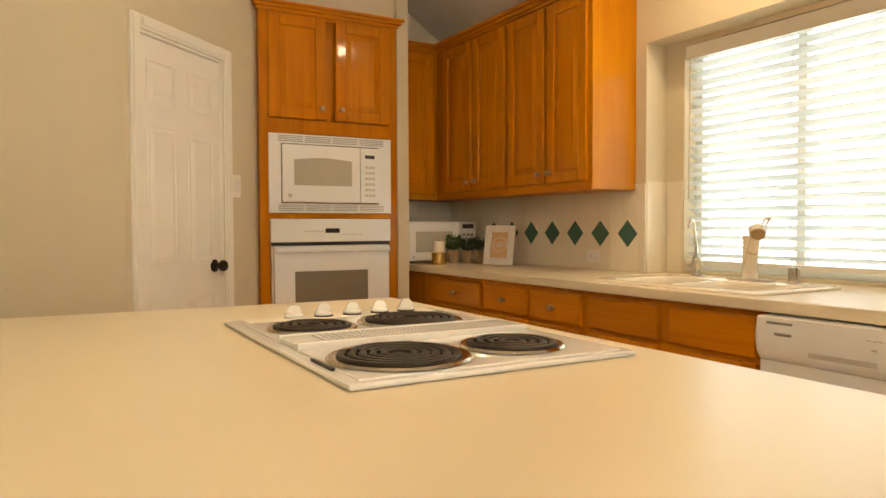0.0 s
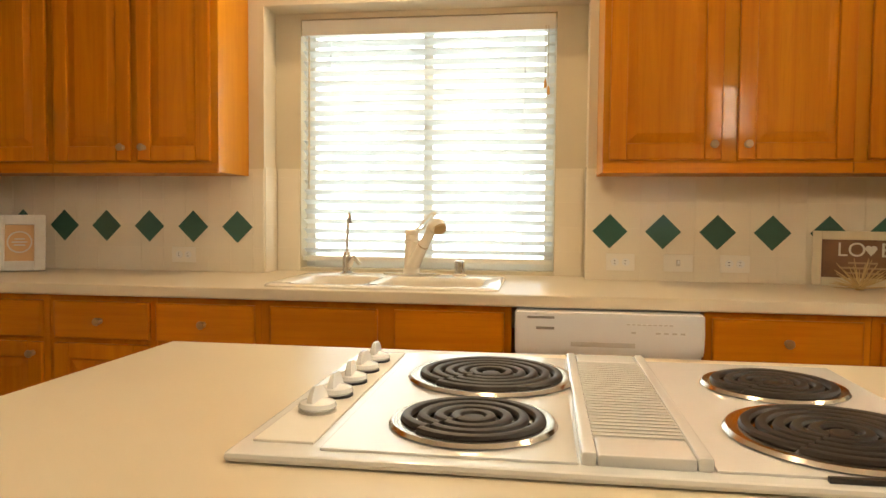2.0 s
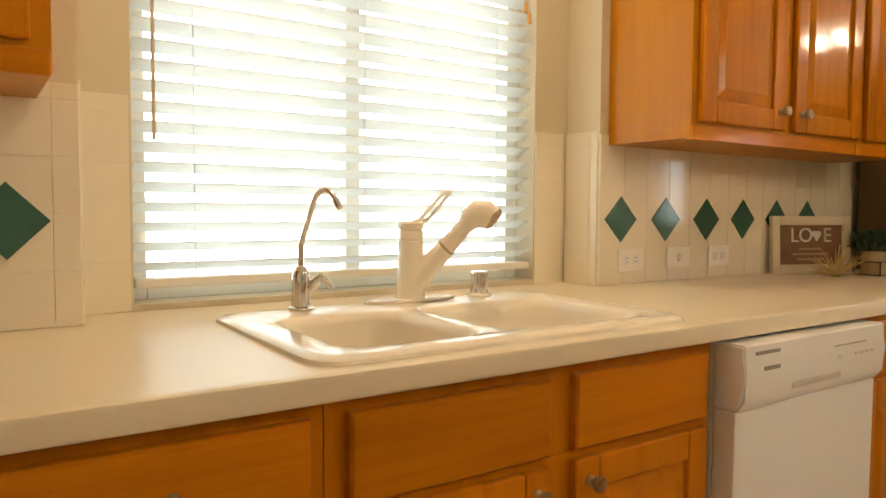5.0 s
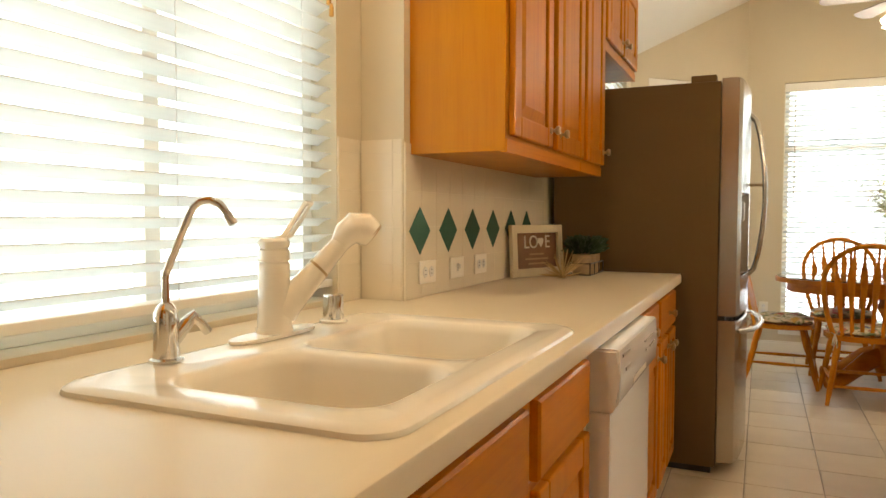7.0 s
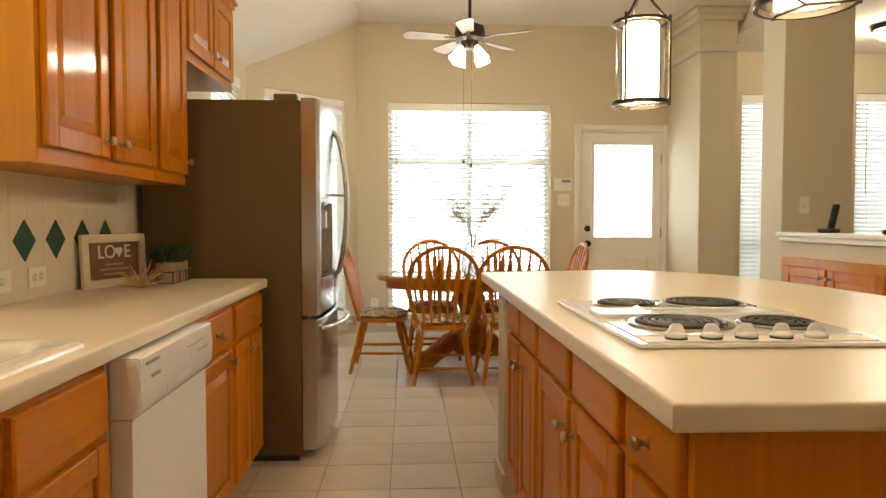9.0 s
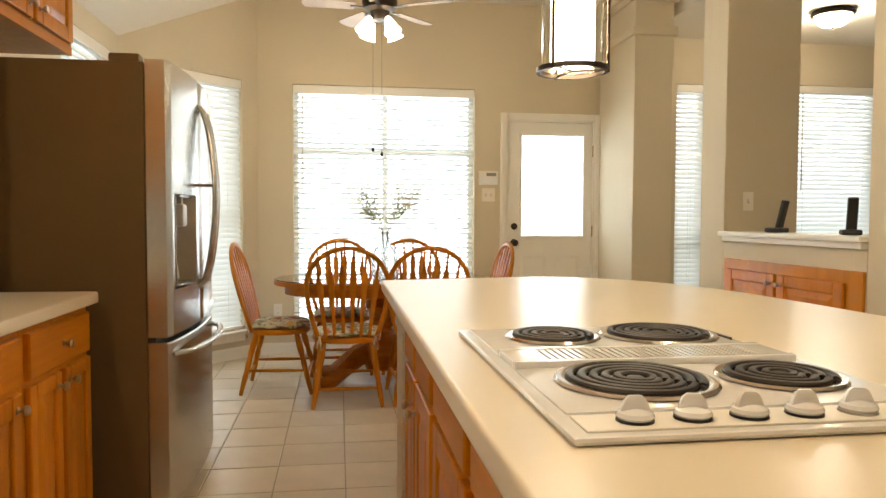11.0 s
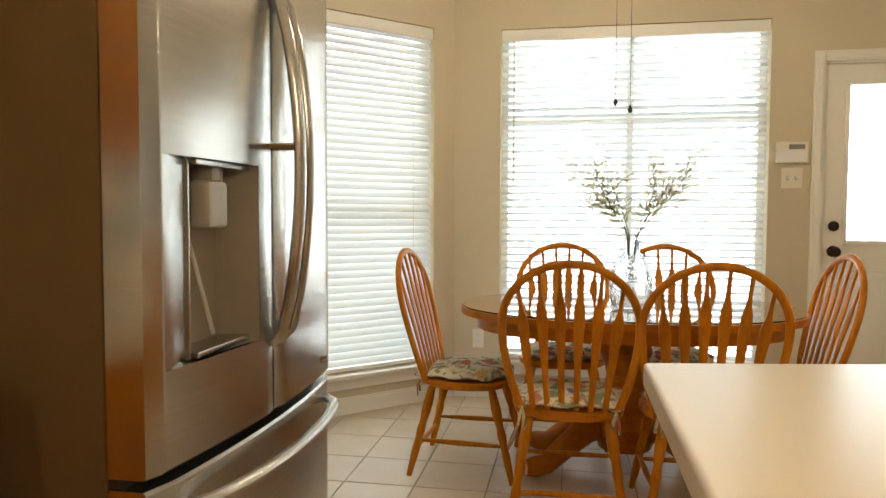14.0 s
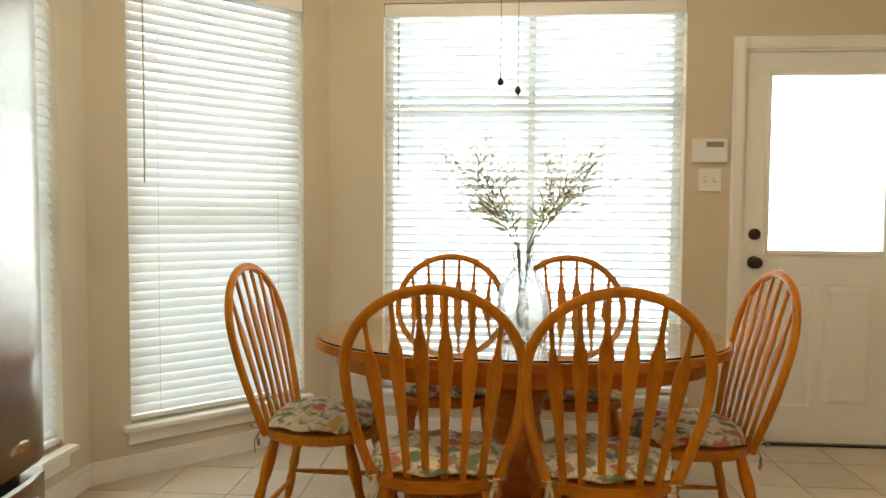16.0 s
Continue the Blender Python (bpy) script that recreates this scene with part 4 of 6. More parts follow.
tagged(put("vent_slots", bm, M_GREY, mw, False), kind="stuff")
# black strip standing in for the shade in the gap beside the door
box("door_gap", (0.1185, -0.012, 1.304), (0.1235, -0.002, 1.642), M_BLACK, mw, 0)
box("door", (0.122, -0.030, 1.306), (0.600, -0.0, 1.64), M_WHITE, mw, 0.006)
bm = bmesh.new()
top = [(0.19 + 0.355 * k / 10, 1.552 + 0.014 * math.sin(math.pi * k / 10)) for k in range(11)]
ol = [(0.19, 1.405), (0.545, 1.405)] + top[::-1]
lo = [bm.verts.new((x, -0.0302, z)) for x, z in ol]
hi = [bm.verts.new((x, -0.0325, z)) for x, z in ol]
bm.faces.new(hi)
for k in range(len(ol)):
    bm.faces.new((lo[k], lo[(k + 1) % len(ol)], hi[(k + 1) % len(ol)], hi[k]))
put("door_window", bm, M_MWGLASS, mw)
box("control_panel", (0.603, -0.028, 1.306), (0.724, 0.0, 1.64), M_WHITE, mw, 0.005)
box("display", (0.632, -0.0295, 1.575), (0.695, -0.026, 1.596), M_BLACK, mw, 0.001)
bm = bmesh.new()
for r in range(6):
    for c in range(3):
        bm_box(bm, (0.632 + 0.023 * c, -0.0295, 1.345 + 0.034 * r), (0.650 + 0.023 * c, -0.026, 1.360 + 0.034 * r))
tagged(put("buttons", bm, M_LGREY, mw, False), kind="stuff")
turned("logo_badge", [(0, 0), (0.013, 0), (0.011, 0.003), (0, 0.003)], M_LGREY, mw, 18, m=pose(0.165, -0.030, 1.345, 90))

# wall oven
ov = thing("wall_oven", pose(2.118, 4.37, 0), "white built-in wall oven with smoked window", "oven")
box("body", (0.062, 0.0, 0.425), (0.796, 0.55, 1.21), M_PLASTIC, ov, 0.003)
box("control_panel", (0.052, -0.020, 1.075), (0.805, 0.0, 1.212), M_WHITE, ov, 0.005)
box("display", (0.38, -0.0225, 1.128), (0.468, -0.018, 1.155), M_BLACK, ov, 0.001)
bm = bmesh.new()
for k in range(6):
    bm_box(bm, (0.25 + 0.02 * k, -0.0215, 1.135), (0.263 + 0.02 * k, -0.018, 1.142))
for k in range(5):
    bm_box(bm, (0.49 + 0.026 * k, -0.0215, 1.115), (0.507 + 0.026 * k, -0.018, 1.122))
tagged(put("print", bm, M_LGREY, ov, False), kind="stuff")
box("vent_gap", (0.058, -0.008, 1.055), (0.80, 0.001, 1.076), M_BLACK, ov, 0.0)
box("door", (0.070, -0.030, 0.44), (0.79, 0.0, 1.052), M_WHITE, ov, 0.006)
box("door_window", (0.19, -0.0325, 0.56), (0.645, -0.029, 0.905), M_SMOKE, ov, 0.002)
bm = bmesh.new()
bm_box(bm, (0.075, -0.058, 1.015), (0.785, -0.040, 1.045), 0.007)
for x in (0.10, 0.75):
    bm_box(bm, (x, -0.042, 1.018), (x + 0.03, -0.028, 1.042))
put("handle", bm, M_WHITE, ov)

# ---- island ----
ISL = pose(2.085, -0.15, 0)


def smooth_outline(pts, n=8):
    out = []
    for i in range(len(pts) - 1):
        p0, p1, p2, p3 = (Vector(pts[max(i - 1, 0)]), Vector(pts[i]), Vector(pts[i + 1]), Vector(pts[min(i + 2, len(pts) - 1)]))
        for k in range(n):
            t = k / n
            q = 0.5 * (2 * p1 + (p2 - p0) * t + (2 * p0 - 5 * p1 + 4 * p2 - p3) * t * t + (3 * p1 - p0 - 3 * p2 + p3) * t ** 3)
            out.append((q.x, q.y))
    out.append(tuple(pts[-1]))
    return out


isl = thing("kitchen_island", ISL, "oak kitchen island with a wide cream laminate top", "island")
curve = smooth_outline([(-0.255, 0.012), (-0.58, -0.045), (-0.74, -0.055), (-0.89, 0.0), (-1.06, 0.14), (-1.18, 0.33), (-1.26, 0.59), (-1.305, 0.98), (-1.32, 1.45), (-1.315, 1.95), (-1.30, 2.35), (-1.245, 2.75)])
bm = bmesh.new()
bm_prism(bm, [(0.0, 0.045), (0.0, 2.715), (-1.245, 2.75)] + curve[::-1][1:], 0.874, 0.921, 0.009)
put("top", bm, M_COUNTER, isl)
bm = bmesh.new()
bm_box(bm, (-0.70, 0.72, 0.1), (-0.055, 2.665, 0.8735), 0.002)
bm_box(bm, (-0.69, 0.73, 0.0), (-0.10, 2.64, 0.1))
put("body", bm, M_OAK, isl)
bm = bmesh.new()
bm_box(bm, (-0.95, 0.51, 0.0), (-0.702, 2.60, 0.8735))
bm_box(bm, (-0.702, 0.51, 0.0), (-0.030, 0.718, 0.8735), 0.003)
bm_box(bm, (-0.96, 0.498, 0.0), (-0.017, 0.728, 0.09), 0.004)
bm_box(bm, (-0.72, 0.502, 0.80), (-0.022, 0.724, 0.835), 0.006)
put("knee_wall", bm, M_WALL, isl)
face = pose(-0.055, 0, 0, 0, 0, 90)


def isl_front(name, y0, y1, z0, z1, flat, kn):
    d = panel_door(isl, name, y0, y1, z0, z1, 0, M_OAK if not flat else M_OAK_X, flat, kn)
    d.matrix_basis = face
    return d


for y0, y1 in ((0.76, 1.04), (1.08, 1.40), (1.46, 1.87), (1.93, 2.32), (2.38, 2.64)):
    isl_front("drawer", y0, y1, 0.735, 0.856, True, ((y0 + y1) / 2, 0.795) if y0 > 2.2 else None)
for y0, y1, s in ((0.76, 1.04, 1), (1.07, 1.40, -1), (1.46, 1.88, 1), (1.92, 2.32, -1), (2.38, 2.64, 1)):
    isl_front("door", y0, y1, 0.125, 0.715, False, ((y1 - 0.035) if s > 0 else (y0 + 0.035), 0.635))

# cooktop
ck = thing("cooktop", pose(1.708, 1.735, 0.921), "white electric coil cooktop with downdraft grille on the island", "cooktop")
bm = bmesh.new()
bm_box(bm, (-0.285, -0.405, 0.0005), (0.285, 0.405, 0.0115), 0.0052)
bm_box(bm, (-0.262, -0.388, 0.010), (0.262, -0.100, 0.0145), 0.002)
bm_box(bm, (-0.262, 0.034, 0.010), (0.262, 0.306, 0.0145), 0.002)
put("deck", bm, M_WHITE, ck)
bm = bmesh.new()
bm_box(bm, (-0.245, 0.318, 0.0105), (0.262, 0.388, 0.0145), 0.002)
put("control_strip", bm, M_PLASTIC, ck)
bm = bmesh.new()
bm_box(bm, (-0.262, -0.098, 0.010), (0.262, -0.082, 0.026), 0.004)
bm_box(bm, (-0.262, 0.016, 0.010), (0.262, 0.032, 0.026), 0.004)
bm_box(bm, (-0.262, -0.082, 0.010), (-0.20, 0.016, 0.024), 0.004)
bm_box(bm, (0.20, -0.082, 0.010), (0.262, 0.016, 0.024), 0.004)
for k in range(30):
    x = -0.195 + 0.0134 * k
    bm_box(bm, (x, -0.082, 0.014), (x + 0.0075, 0.016, 0.0235))
put("downdraft_grille", bm, M_WHITE, ck)
# shallow grey sheet; its dark colour stands in for shade between the slats
box("grille_well", (-0.2, -0.082, 0.0115), (0.2, 0.016, 0.0135), M_GREY, ck, 0)
box("latch", (-0.272, -0.30, 0.0115), (-0.266, -0.20, 0.017), M_BLACK, ck, 0)
for x, y, r in ((-0.146, 0.153, 0.084), (0.098, 0.150, 0.106), (0.104, -0.262, 0.084), (-0.134, -0.264, 0.106)):
    turned("drip_pan", [(r * 0.4, 0.0172), (r * 0.9, 0.0175), (r * 1.06, 0.021), (r * 1.16, 0.021), (r * 1.2, 0.0165)], M_PANCHROME, ck, 36, m=pose(x, y, 0))
    bm = bmesh.new()
    rings = 5 if r > 0.09 else 4
    for g in range(rings):
        rg = r * (1.0 - 0.70 * g / (rings - 1)) - 0.004
        n = 40 if g < 2 else 28
        # each turn steps inwards at the terminal, as one wound element does
        bm_sweep(bm, [((rg - 0.010 * max(0, k / n - 0.9) / 0.1 * (g < rings - 1)) * math.cos(2 * math.pi * k / n + 2.4), (rg - 0.010 * max(0, k / n - 0.9) / 0.1 * (g < rings - 1)) * math.sin(2 * math.pi * k / n + 2.4), 0.030) for k in range(n + 1)], 0.0070, 8, True, (1.0, 0.75))
    bm_sweep(bm, [((r - 0.006) * math.cos(2.4), (r - 0.006) * math.sin(2.4), 0.026), ((r + 0.012) * math.cos(2.4), (r + 0.012) * math.sin(2.4), 0.022)], 0.006, 8)
    for a in (30, 150, 270):
        c, s = math.cos(radians(a)), math.sin(radians(a))
        bm_sweep(bm, [(0.01 * c, 0.01 * s, 0.024), (r * 0.97 * c, r * 0.97 * s, 0.024)], 0.003, 6)
    bm_lathe(bm, [(0, 0.024), (0.013, 0.024), (0.013, 0.031), (0, 0.032)], 16)
    put("coil", bm, M_COIL, ck, True, pose(x, y, -0.0085))
for k in range(5):
    x = -0.125 + 0.078 * k
    turned("knob_skirt", [(0, 0.0145), (0.0245, 0.0145), (0.024, 0.0175), (0, 0.0185)], M_BLACK if k else M_LGREY, ck, 20, m=pose(x, 0.353, 0))
    bm = bmesh.new()
    bm_lathe(bm, [(0, 0.018), (0.0225, 0.018), (0.0245, 0.021), (0.0225, 0.026), (0.013, 0.0295), (0.006, 0.031), (0, 0.0312)], 24)
    grip = [bm.verts.new((sx * wx, sy * wy, z)) for z, wx, wy in ((0.026, 0.0075, 0.019), (0.035, 0.0055, 0.0165), (0.043, 0.0045, 0.0125), (0.047, 0.0025, 0.008)) for sx, sy in ((-1, -0.7), (-0.6, -1), (0.6, -1), (1, -0.7), (1, 0.7), (0.6, 1), (-0.6, 1), (-1, 0.7))]
    for a in range(3):
        for b in range(8):
            bm.faces.new((grip[a * 8 + b], grip[a * 8 + (b + 1) % 8], grip[a * 8 + 8 + (b + 1) % 8], grip[a * 8 + 8 + b]))
    bm.faces.new(grip[24:])
    put("knob", bm, M_WHITE, ck, True, pose(x, 0.353, 0, 0, 0, 84 + 9 * ((k * 7) % 3 - 1)))


# ---- refrigerator ----
FRY0, FRY1 = 0.105, -0.806
fr = thing("refrigerator", pose(2.992, FRY0, 0, 0, 0, -90), "stainless steel french-door refrigerator with water dispenser", "refrigerator")
FW = FRY0 - FRY1
box("body", (0.004, 0.0, 0.03), (FW - 0.004, 0.76, 1.775), M_FRSIDE, fr, 0.006)
box("hinge_cover", (0.02, 0.02, 1.775), (0.09, 0.13, 1.808), M_FRSIDE, fr, 0.006)
box("hinge_cover", (FW - 0.09, 0.02, 1.775), (FW - 0.02, 0.13, 1.808), M_FRSIDE, fr, 0.006)
box("kick_plate", (0.02, 0.02, 0.0), (FW - 0.02, 0.6, 0.03), M_BLACK, fr, 0.0)


def bow(x):
    """How far the curved front stands forward of the body at x."""
    s = 2 * x / FW - 1
    return -0.085 - 0.032 * (1 - s * s)


def curved_front(name, x0, x1, z0, z1, hole=None):
    bm = bmesh.new()
    n = 14
    xs = sorted({x0 + (x1 - x0) * k / n for k in range(n + 1)} | ({hole[0], hole[1]} if hole else set()))
    zs = sorted({z0, z0 + 0.006, z1 - 0.006, z1} | ({hole[2], hole[3]} if hole else set()))
    def fy(x, z):
        edge = min(x - x0, x1 - x)
        return bow(x) + (0.010 * (1 - min(edge, 0.012) / 0.012) ** 2) + (0.005 if z in (z0, z1) else 0)
    grid = {(x, z): bm.verts.new((x, fy(x, z), z)) for x in xs for z in zs}
    for xa, xb in zip(xs, xs[1:]):
        for za, zb in zip(zs, zs[1:]):
            if hole and hole[0] <= xa and xb <= hole[1] and hole[2] <= za and zb <= hole[3]:
                continue
            bm.faces.new((grid[xa, za], grid[xb, za], grid[xb, zb], grid[xa, zb]))
    back = {(x, z): bm.verts.new((x, -0.004, z)) for x in (x0, x1) for z in (z0, z1)}
    for z in (z0, z1):
        bm.faces.new([grid[x, z] for x in xs] + [back[x1, z], back[x0, z]])
    for x in (x0, x1):
        bm.faces.new([grid[x, z] for z in zs] + [back[x, z1], back[x, z0]])
    return put(name, bm, M_STEEL, fr)


MID = FW / 2
SX, HX0, HX1, HZ0, HZ1 = 0.042, 0.136, 0.368, 0.905, 1.282   # scoop, well and their heights
curved_front("left_door", 0.002, MID - 0.003, 0.725, 1.785, (SX, HX1, HZ0, HZ1))
curved_front("right_door", MID + 0.003, FW - 0.002, 0.725, 1.785)
curved_front("freezer_drawer", 0.002, FW - 0.002, 0.06, 0.705)
box("gasket_gap", (0.01, -0.03, 0.70), (FW - 0.01, 0.0, 0.73), M_BLACK, fr, 0)
# dispenser: a steel scoop that dips towards the well, then the well with its lip and tray
def dip(x):
    return 0.024 * ((x - SX) / (HX0 - SX)) ** 1.4


bm = bmesh.new()
cols = []
for k in range(11):
    x = SX + (HX0 - SX) * k / 10
    cols.append([bm.verts.new((x, bow(x) + dip(x) + 0.0005, z)) for z in (HZ0 - 0.002, HZ1 + 0.002)])
for a, b in zip(cols, cols[1:]):
    bm.faces.new((a[0], b[0], b[1], a[1]))
for j in (0, 1):   # ledges above and below the scoop, back to the door skin
    for a, b in zip(cols, cols[1:]):
        p = [bm.verts.new((v.co.x, bow(v.co.x) - 0.0005, v.co.z)) for v in (a[j], b[j])]
        bm.faces.new((a[j], b[j], p[1], p[0]))
put("dispenser_scoop", bm, M_STEEL, fr)
bm = bmesh.new()
yb = -0.028
c = [(HX0 + 0.004, bow(HX0) + dip(HX0)), (HX1 - 0.0005, bow(HX1) + 0.001)]
d = [(HX0 + 0.022, yb), (HX1 - 0.03, yb)]
va = {(i, z): bm.verts.new((c[i][0], c[i][1], z)) for i in (0, 1) for z in (HZ0, HZ1)}
vb = {(i, z): bm.verts.new((d[i][0], d[i][1], z)) for i in (0, 1) for z in (HZ0, HZ1)}
for i in (0, 1):
    bm.faces.new((va[i, HZ0], va[i, HZ1], vb[i, HZ1], vb[i, HZ0]))
for z in (HZ0, HZ1):
    bm.faces.new((va[0, z], va[1, z], vb[1, z], vb[0, z]))
bm.faces.new((vb[0, HZ0], vb[1, HZ0], vb[1, HZ1], vb[0, HZ1]))
put("dispenser_well", bm, M_WELL, fr, False)
bm = bmesh.new()
y0 = bow(HX0) + dip(HX0)
bm_box(bm, (HX0 - 0.001, y0 - 0.006, HZ0), (HX0 + 0.006, y0 + 0.02, HZ1 - 0.001), 0.002)
bm_box(bm, (HX0 + 0.006, bow(HX0) + 0.004, HZ1 - 0.012), (HX1 - 0.001, bow(HX1) + 0.03, HZ1 - 0.001), 0.002)
put("dispenser_lip", bm, M_STEEL, fr)
box("dispenser_nozzle", (0.186, -0.100, 1.150), (0.262, -0.055, 1.243), M_NOZZLE, fr, 0.010)
box("nozzle_mount", (0.178, -0.058, 1.158), (0.235, -0.029, 1.238), M_BLACK, fr, 0.004)
box("nozzle_spout", (0.225, -0.085, 1.243), (0.258, -0.04, 1.272), M_NOZZLE, fr, 0.006)
rod("water_line", [(0.275, -0.07, 1.222), (0.292, -0.068, 1.232), (0.294, -0.066, 1.27)], 0.004, M_LGREY, fr, 8)
rod("ice_paddle", [(0.186, -0.045, 1.16), (0.262, -0.062, 0.935)], [0.0045, 0.0045], M_LGREY, fr, 8)
box("drip_tray", (HX0 + 0.008, -0.096, HZ0 + 0.001), (HX1 - 0.006, -0.03, HZ0 + 0.014), M_STEEL, fr, 0.003)
box("badge", (FW - 0.135, bow(FW - 0.10) - 0.0035, 0.762), (FW - 0.078, bow(FW - 0.10) + 0.010, 0.783), M_CHROME, fr, 0.002)


def handle(pts, r):
    rod("handle", pts, r, M_STEEL, fr, 12, (1.0, 0.75))


for x in (MID - 0.028, MID + 0.028):
    s = 1 if x > MID else -1
    handle([(x - s * 0.008, bow(x) + 0.004, 0.885), (x, bow(x) - 0.024, 0.915)] + [(x + s * 0.0, bow(x) - 0.03 - 0.04 * math.sin(math.pi * k / 10), 0.915 + 0.73 * k / 10) for k in range(1, 10)] + [(x, bow(x) - 0.024, 1.645), (x - s * 0.008, bow(x) + 0.004, 1.675)], 0.0165)
    rod("handle_post", [(x, bow(x), 1.33), (x, bow(x) - 0.066, 1.33)], 0.006, M_KNOB, fr, 8)
handle([(0.05, bow(0.05) + 0.01, 0.655)] + [(0.05 + (FW - 0.1) * k / 12, bow(0.05 + (FW - 0.1) * k / 12) - 0.012 - 0.05 * math.sin(math.pi * k / 12) ** 0.5, 0.655) for k in range(1, 12)] + [(FW - 0.05, bow(FW - 0.05) + 0.01, 0.655)], 0.015)

# ---- dining table ----
TC = (1.955, -2.175)
tb = thing("dining_table", pose(*TC, 0), "oval oak pedestal dining table with a glass sheet on top", "table")


def oval(rx, ry, n=56, p=2.25):
    return [(rx * math.copysign(abs(math.cos(2 * math.pi * k / n)) ** (2 / p), math.cos(2 * math.pi * k / n)), ry * math.copysign(abs(math.sin(2 * math.pi * k / n)) ** (2 / p), math.sin(2 * math.pi * k / n))) for k in range(n)]


bm = bmesh.new()
bm_prism(bm, oval(0.765, 0.525), 0.722, 0.752, 0.011)
put("top", bm, M_TABLE, tb)
bm = bmesh.new()
bm_prism(bm, oval(0.69, 0.455), 0.655, 0.722, 0.004)
put("apron", bm, M_TABLE, tb)
bm = bmesh.new()
bm_prism(bm, oval(0.755, 0.515), 0.753, 0.759, 0.002)
gl = put("glass_sheet", bm, M_GREENGLASS, tb)
gl.visible_shadow = False
turned("pedestal", [(0, 0.10), (0.12, 0.10), (0.135, 0.14), (0.15, 0.22), (0.135, 0.30), (0.10, 0.36), (0.085, 0.44), (0.10, 0.50), (0.125, 0.55), (0.11, 0.60), (0.16, 0.655), (0, 0.655)], M_TABLE, tb, 28)
for a in (25, 155, 205, 335):
    c, s = math.cos(radians(a)), math.sin(radians(a))
    rod("foot", [(0.08 * c, 0.08 * s, 0.23), (0.20 * c, 0.20 * s, 0.19), (0.31 * c, 0.31 * s, 0.11), (0.39 * c, 0.39 * s, 0.05), (0.45 * c, 0.45 * s, 0.042), (0.49 * c, 0.49 * s, 0.04)], [0.060, 0.058, 0.047, 0.042, 0.042, 0.032], M_TABLE, tb, 12, (0.8, 1.15))

# ---- windsor chair, facing local +y ----
ch = thing("dining_chair", pose(2.212, -1.695, 0, 0, 0, 180), "honey oak bow-back windsor chair with floral cushion", "chair", "chairs round the dining table")
SH = 0.435
bm = bmesh.new()
seat = []
for k in range(40):
    a = 2 * math.pi * k / 40
    x, y = math.cos(a), math.sin(a)
    w = 0.225 if y > 0 else 0.215
    seat.append((w * math.copysign(abs(x) ** 0.8, x), 0.205 * math.copysign(abs(y) ** 0.75, y) + 0.0))
bm_prism(bm, seat, SH - 0.035, SH, 0.010)
put("seat", bm, M_CHAIR_H, ch)
LEG = [0.012, 0.014, 0.017, 0.019, 0.0155, 0.020, 0.0155, 0.021, 0.022, 0.019, 0.016]
for x, y, fx2, fy2 in ((-0.15, -0.14, -0.215, -0.235), (0.15, -0.14, 0.215, -0.235), (-0.16, 0.13, -0.225, 0.235), (0.16, 0.13, 0.225, 0.235)):
    n = len(LEG)
    rod("leg", [(fx2 + (x - fx2) * k / (n - 1), fy2 + (y - fy2) * k / (n - 1), (SH - 0.03) * k / (n - 1)) for k in range(n)], LEG, M_CHAIR, ch, 12)


def stretcher(p, q):
    rod("stretcher", [Vector(p).lerp(Vector(q), t) for t in (0, 0.2, 0.5, 0.8, 1)], [0.007, 0.0095, 0.0125, 0.0095, 0.007], M_CHAIR, ch, 10)


stretcher((-0.196, -0.207, 0.12), (0.196, -0.207, 0.12))
stretcher((-0.205, 0.205, 0.14), (0.205, 0.205, 0.14))
stretcher((-0.190, -0.197, 0.16), (-0.202, 0.199, 0.16))
stretcher((0.190, -0.197, 0.16), (0.202, 0.199, 0.16))


def back_y(z):
    return -0.17 - 0.25 * (z - SH)


BW, BZ, BT = 0.250, 0.335, 0.232   # half width of the bow, height of its widest part and rise above that
bowpts = []
for k in range(10):
    f = k / 10
    bowpts.append((-(0.178 + (BW - 0.178) * math.sin(f * math.pi / 2)), SH - 0.012 + (BZ + 0.012) * f))
for k in range(25):
    a = math.pi * k / 24
    bowpts.append((-BW * math.cos(a), SH + BZ + BT * math.sin(a)))
bowpts += [(-x, z) for x, z in bowpts[:10][::-1]]
bowpts = [(x, back_y(z), z) for x, z in bowpts]
bm = bmesh.new()
bm_sweep(bm, bowpts, 0.0155, 12, True, (1.0, 0.85))
put("bow", bm, M_CHAIR, ch)
for i in range(6):
    u = (i - 2.5) / 2.5
    x0, x1 = 0.133 * u, 0.188 * u
    zt = SH + BZ + BT * math.sqrt(1 - (x1 / BW) ** 2) - 0.006
    bm = bmesh.new()
    prof = [(0.0, 0.011), (0.30, 0.012), (0.50, 0.017), (0.66, 0.0215), (0.74, 0.019), (0.80, 0.0105), (0.86, 0.0075), (1.0, 0.007)]
    rings = []
    for f, hw in prof:
        z = SH - 0.012 + (zt - SH + 0.012) * f
        x, y = x0 + (x1 - x0) * f, back_y(z) + 0.004 * math.sin(math.pi * f)
        th = 0.0062
        rings.append([bm.verts.new((x + sx * hw, y + sy * th, z)) for sx, sy in ((-1, -0.5), (-0.6, -1), (0.6, -1), (1, -0.5), (1, 0.5), (0.6, 1), (-0.6, 1), (-1, 0.5))])
    for a, b in zip(rings, rings[1:]):
        for k in range(8):
            bm.faces.new((a[k], a[(k + 1) % 8], b[(k + 1) % 8], b[k]))
    put("spindle", bm, M_CHAIR, ch)
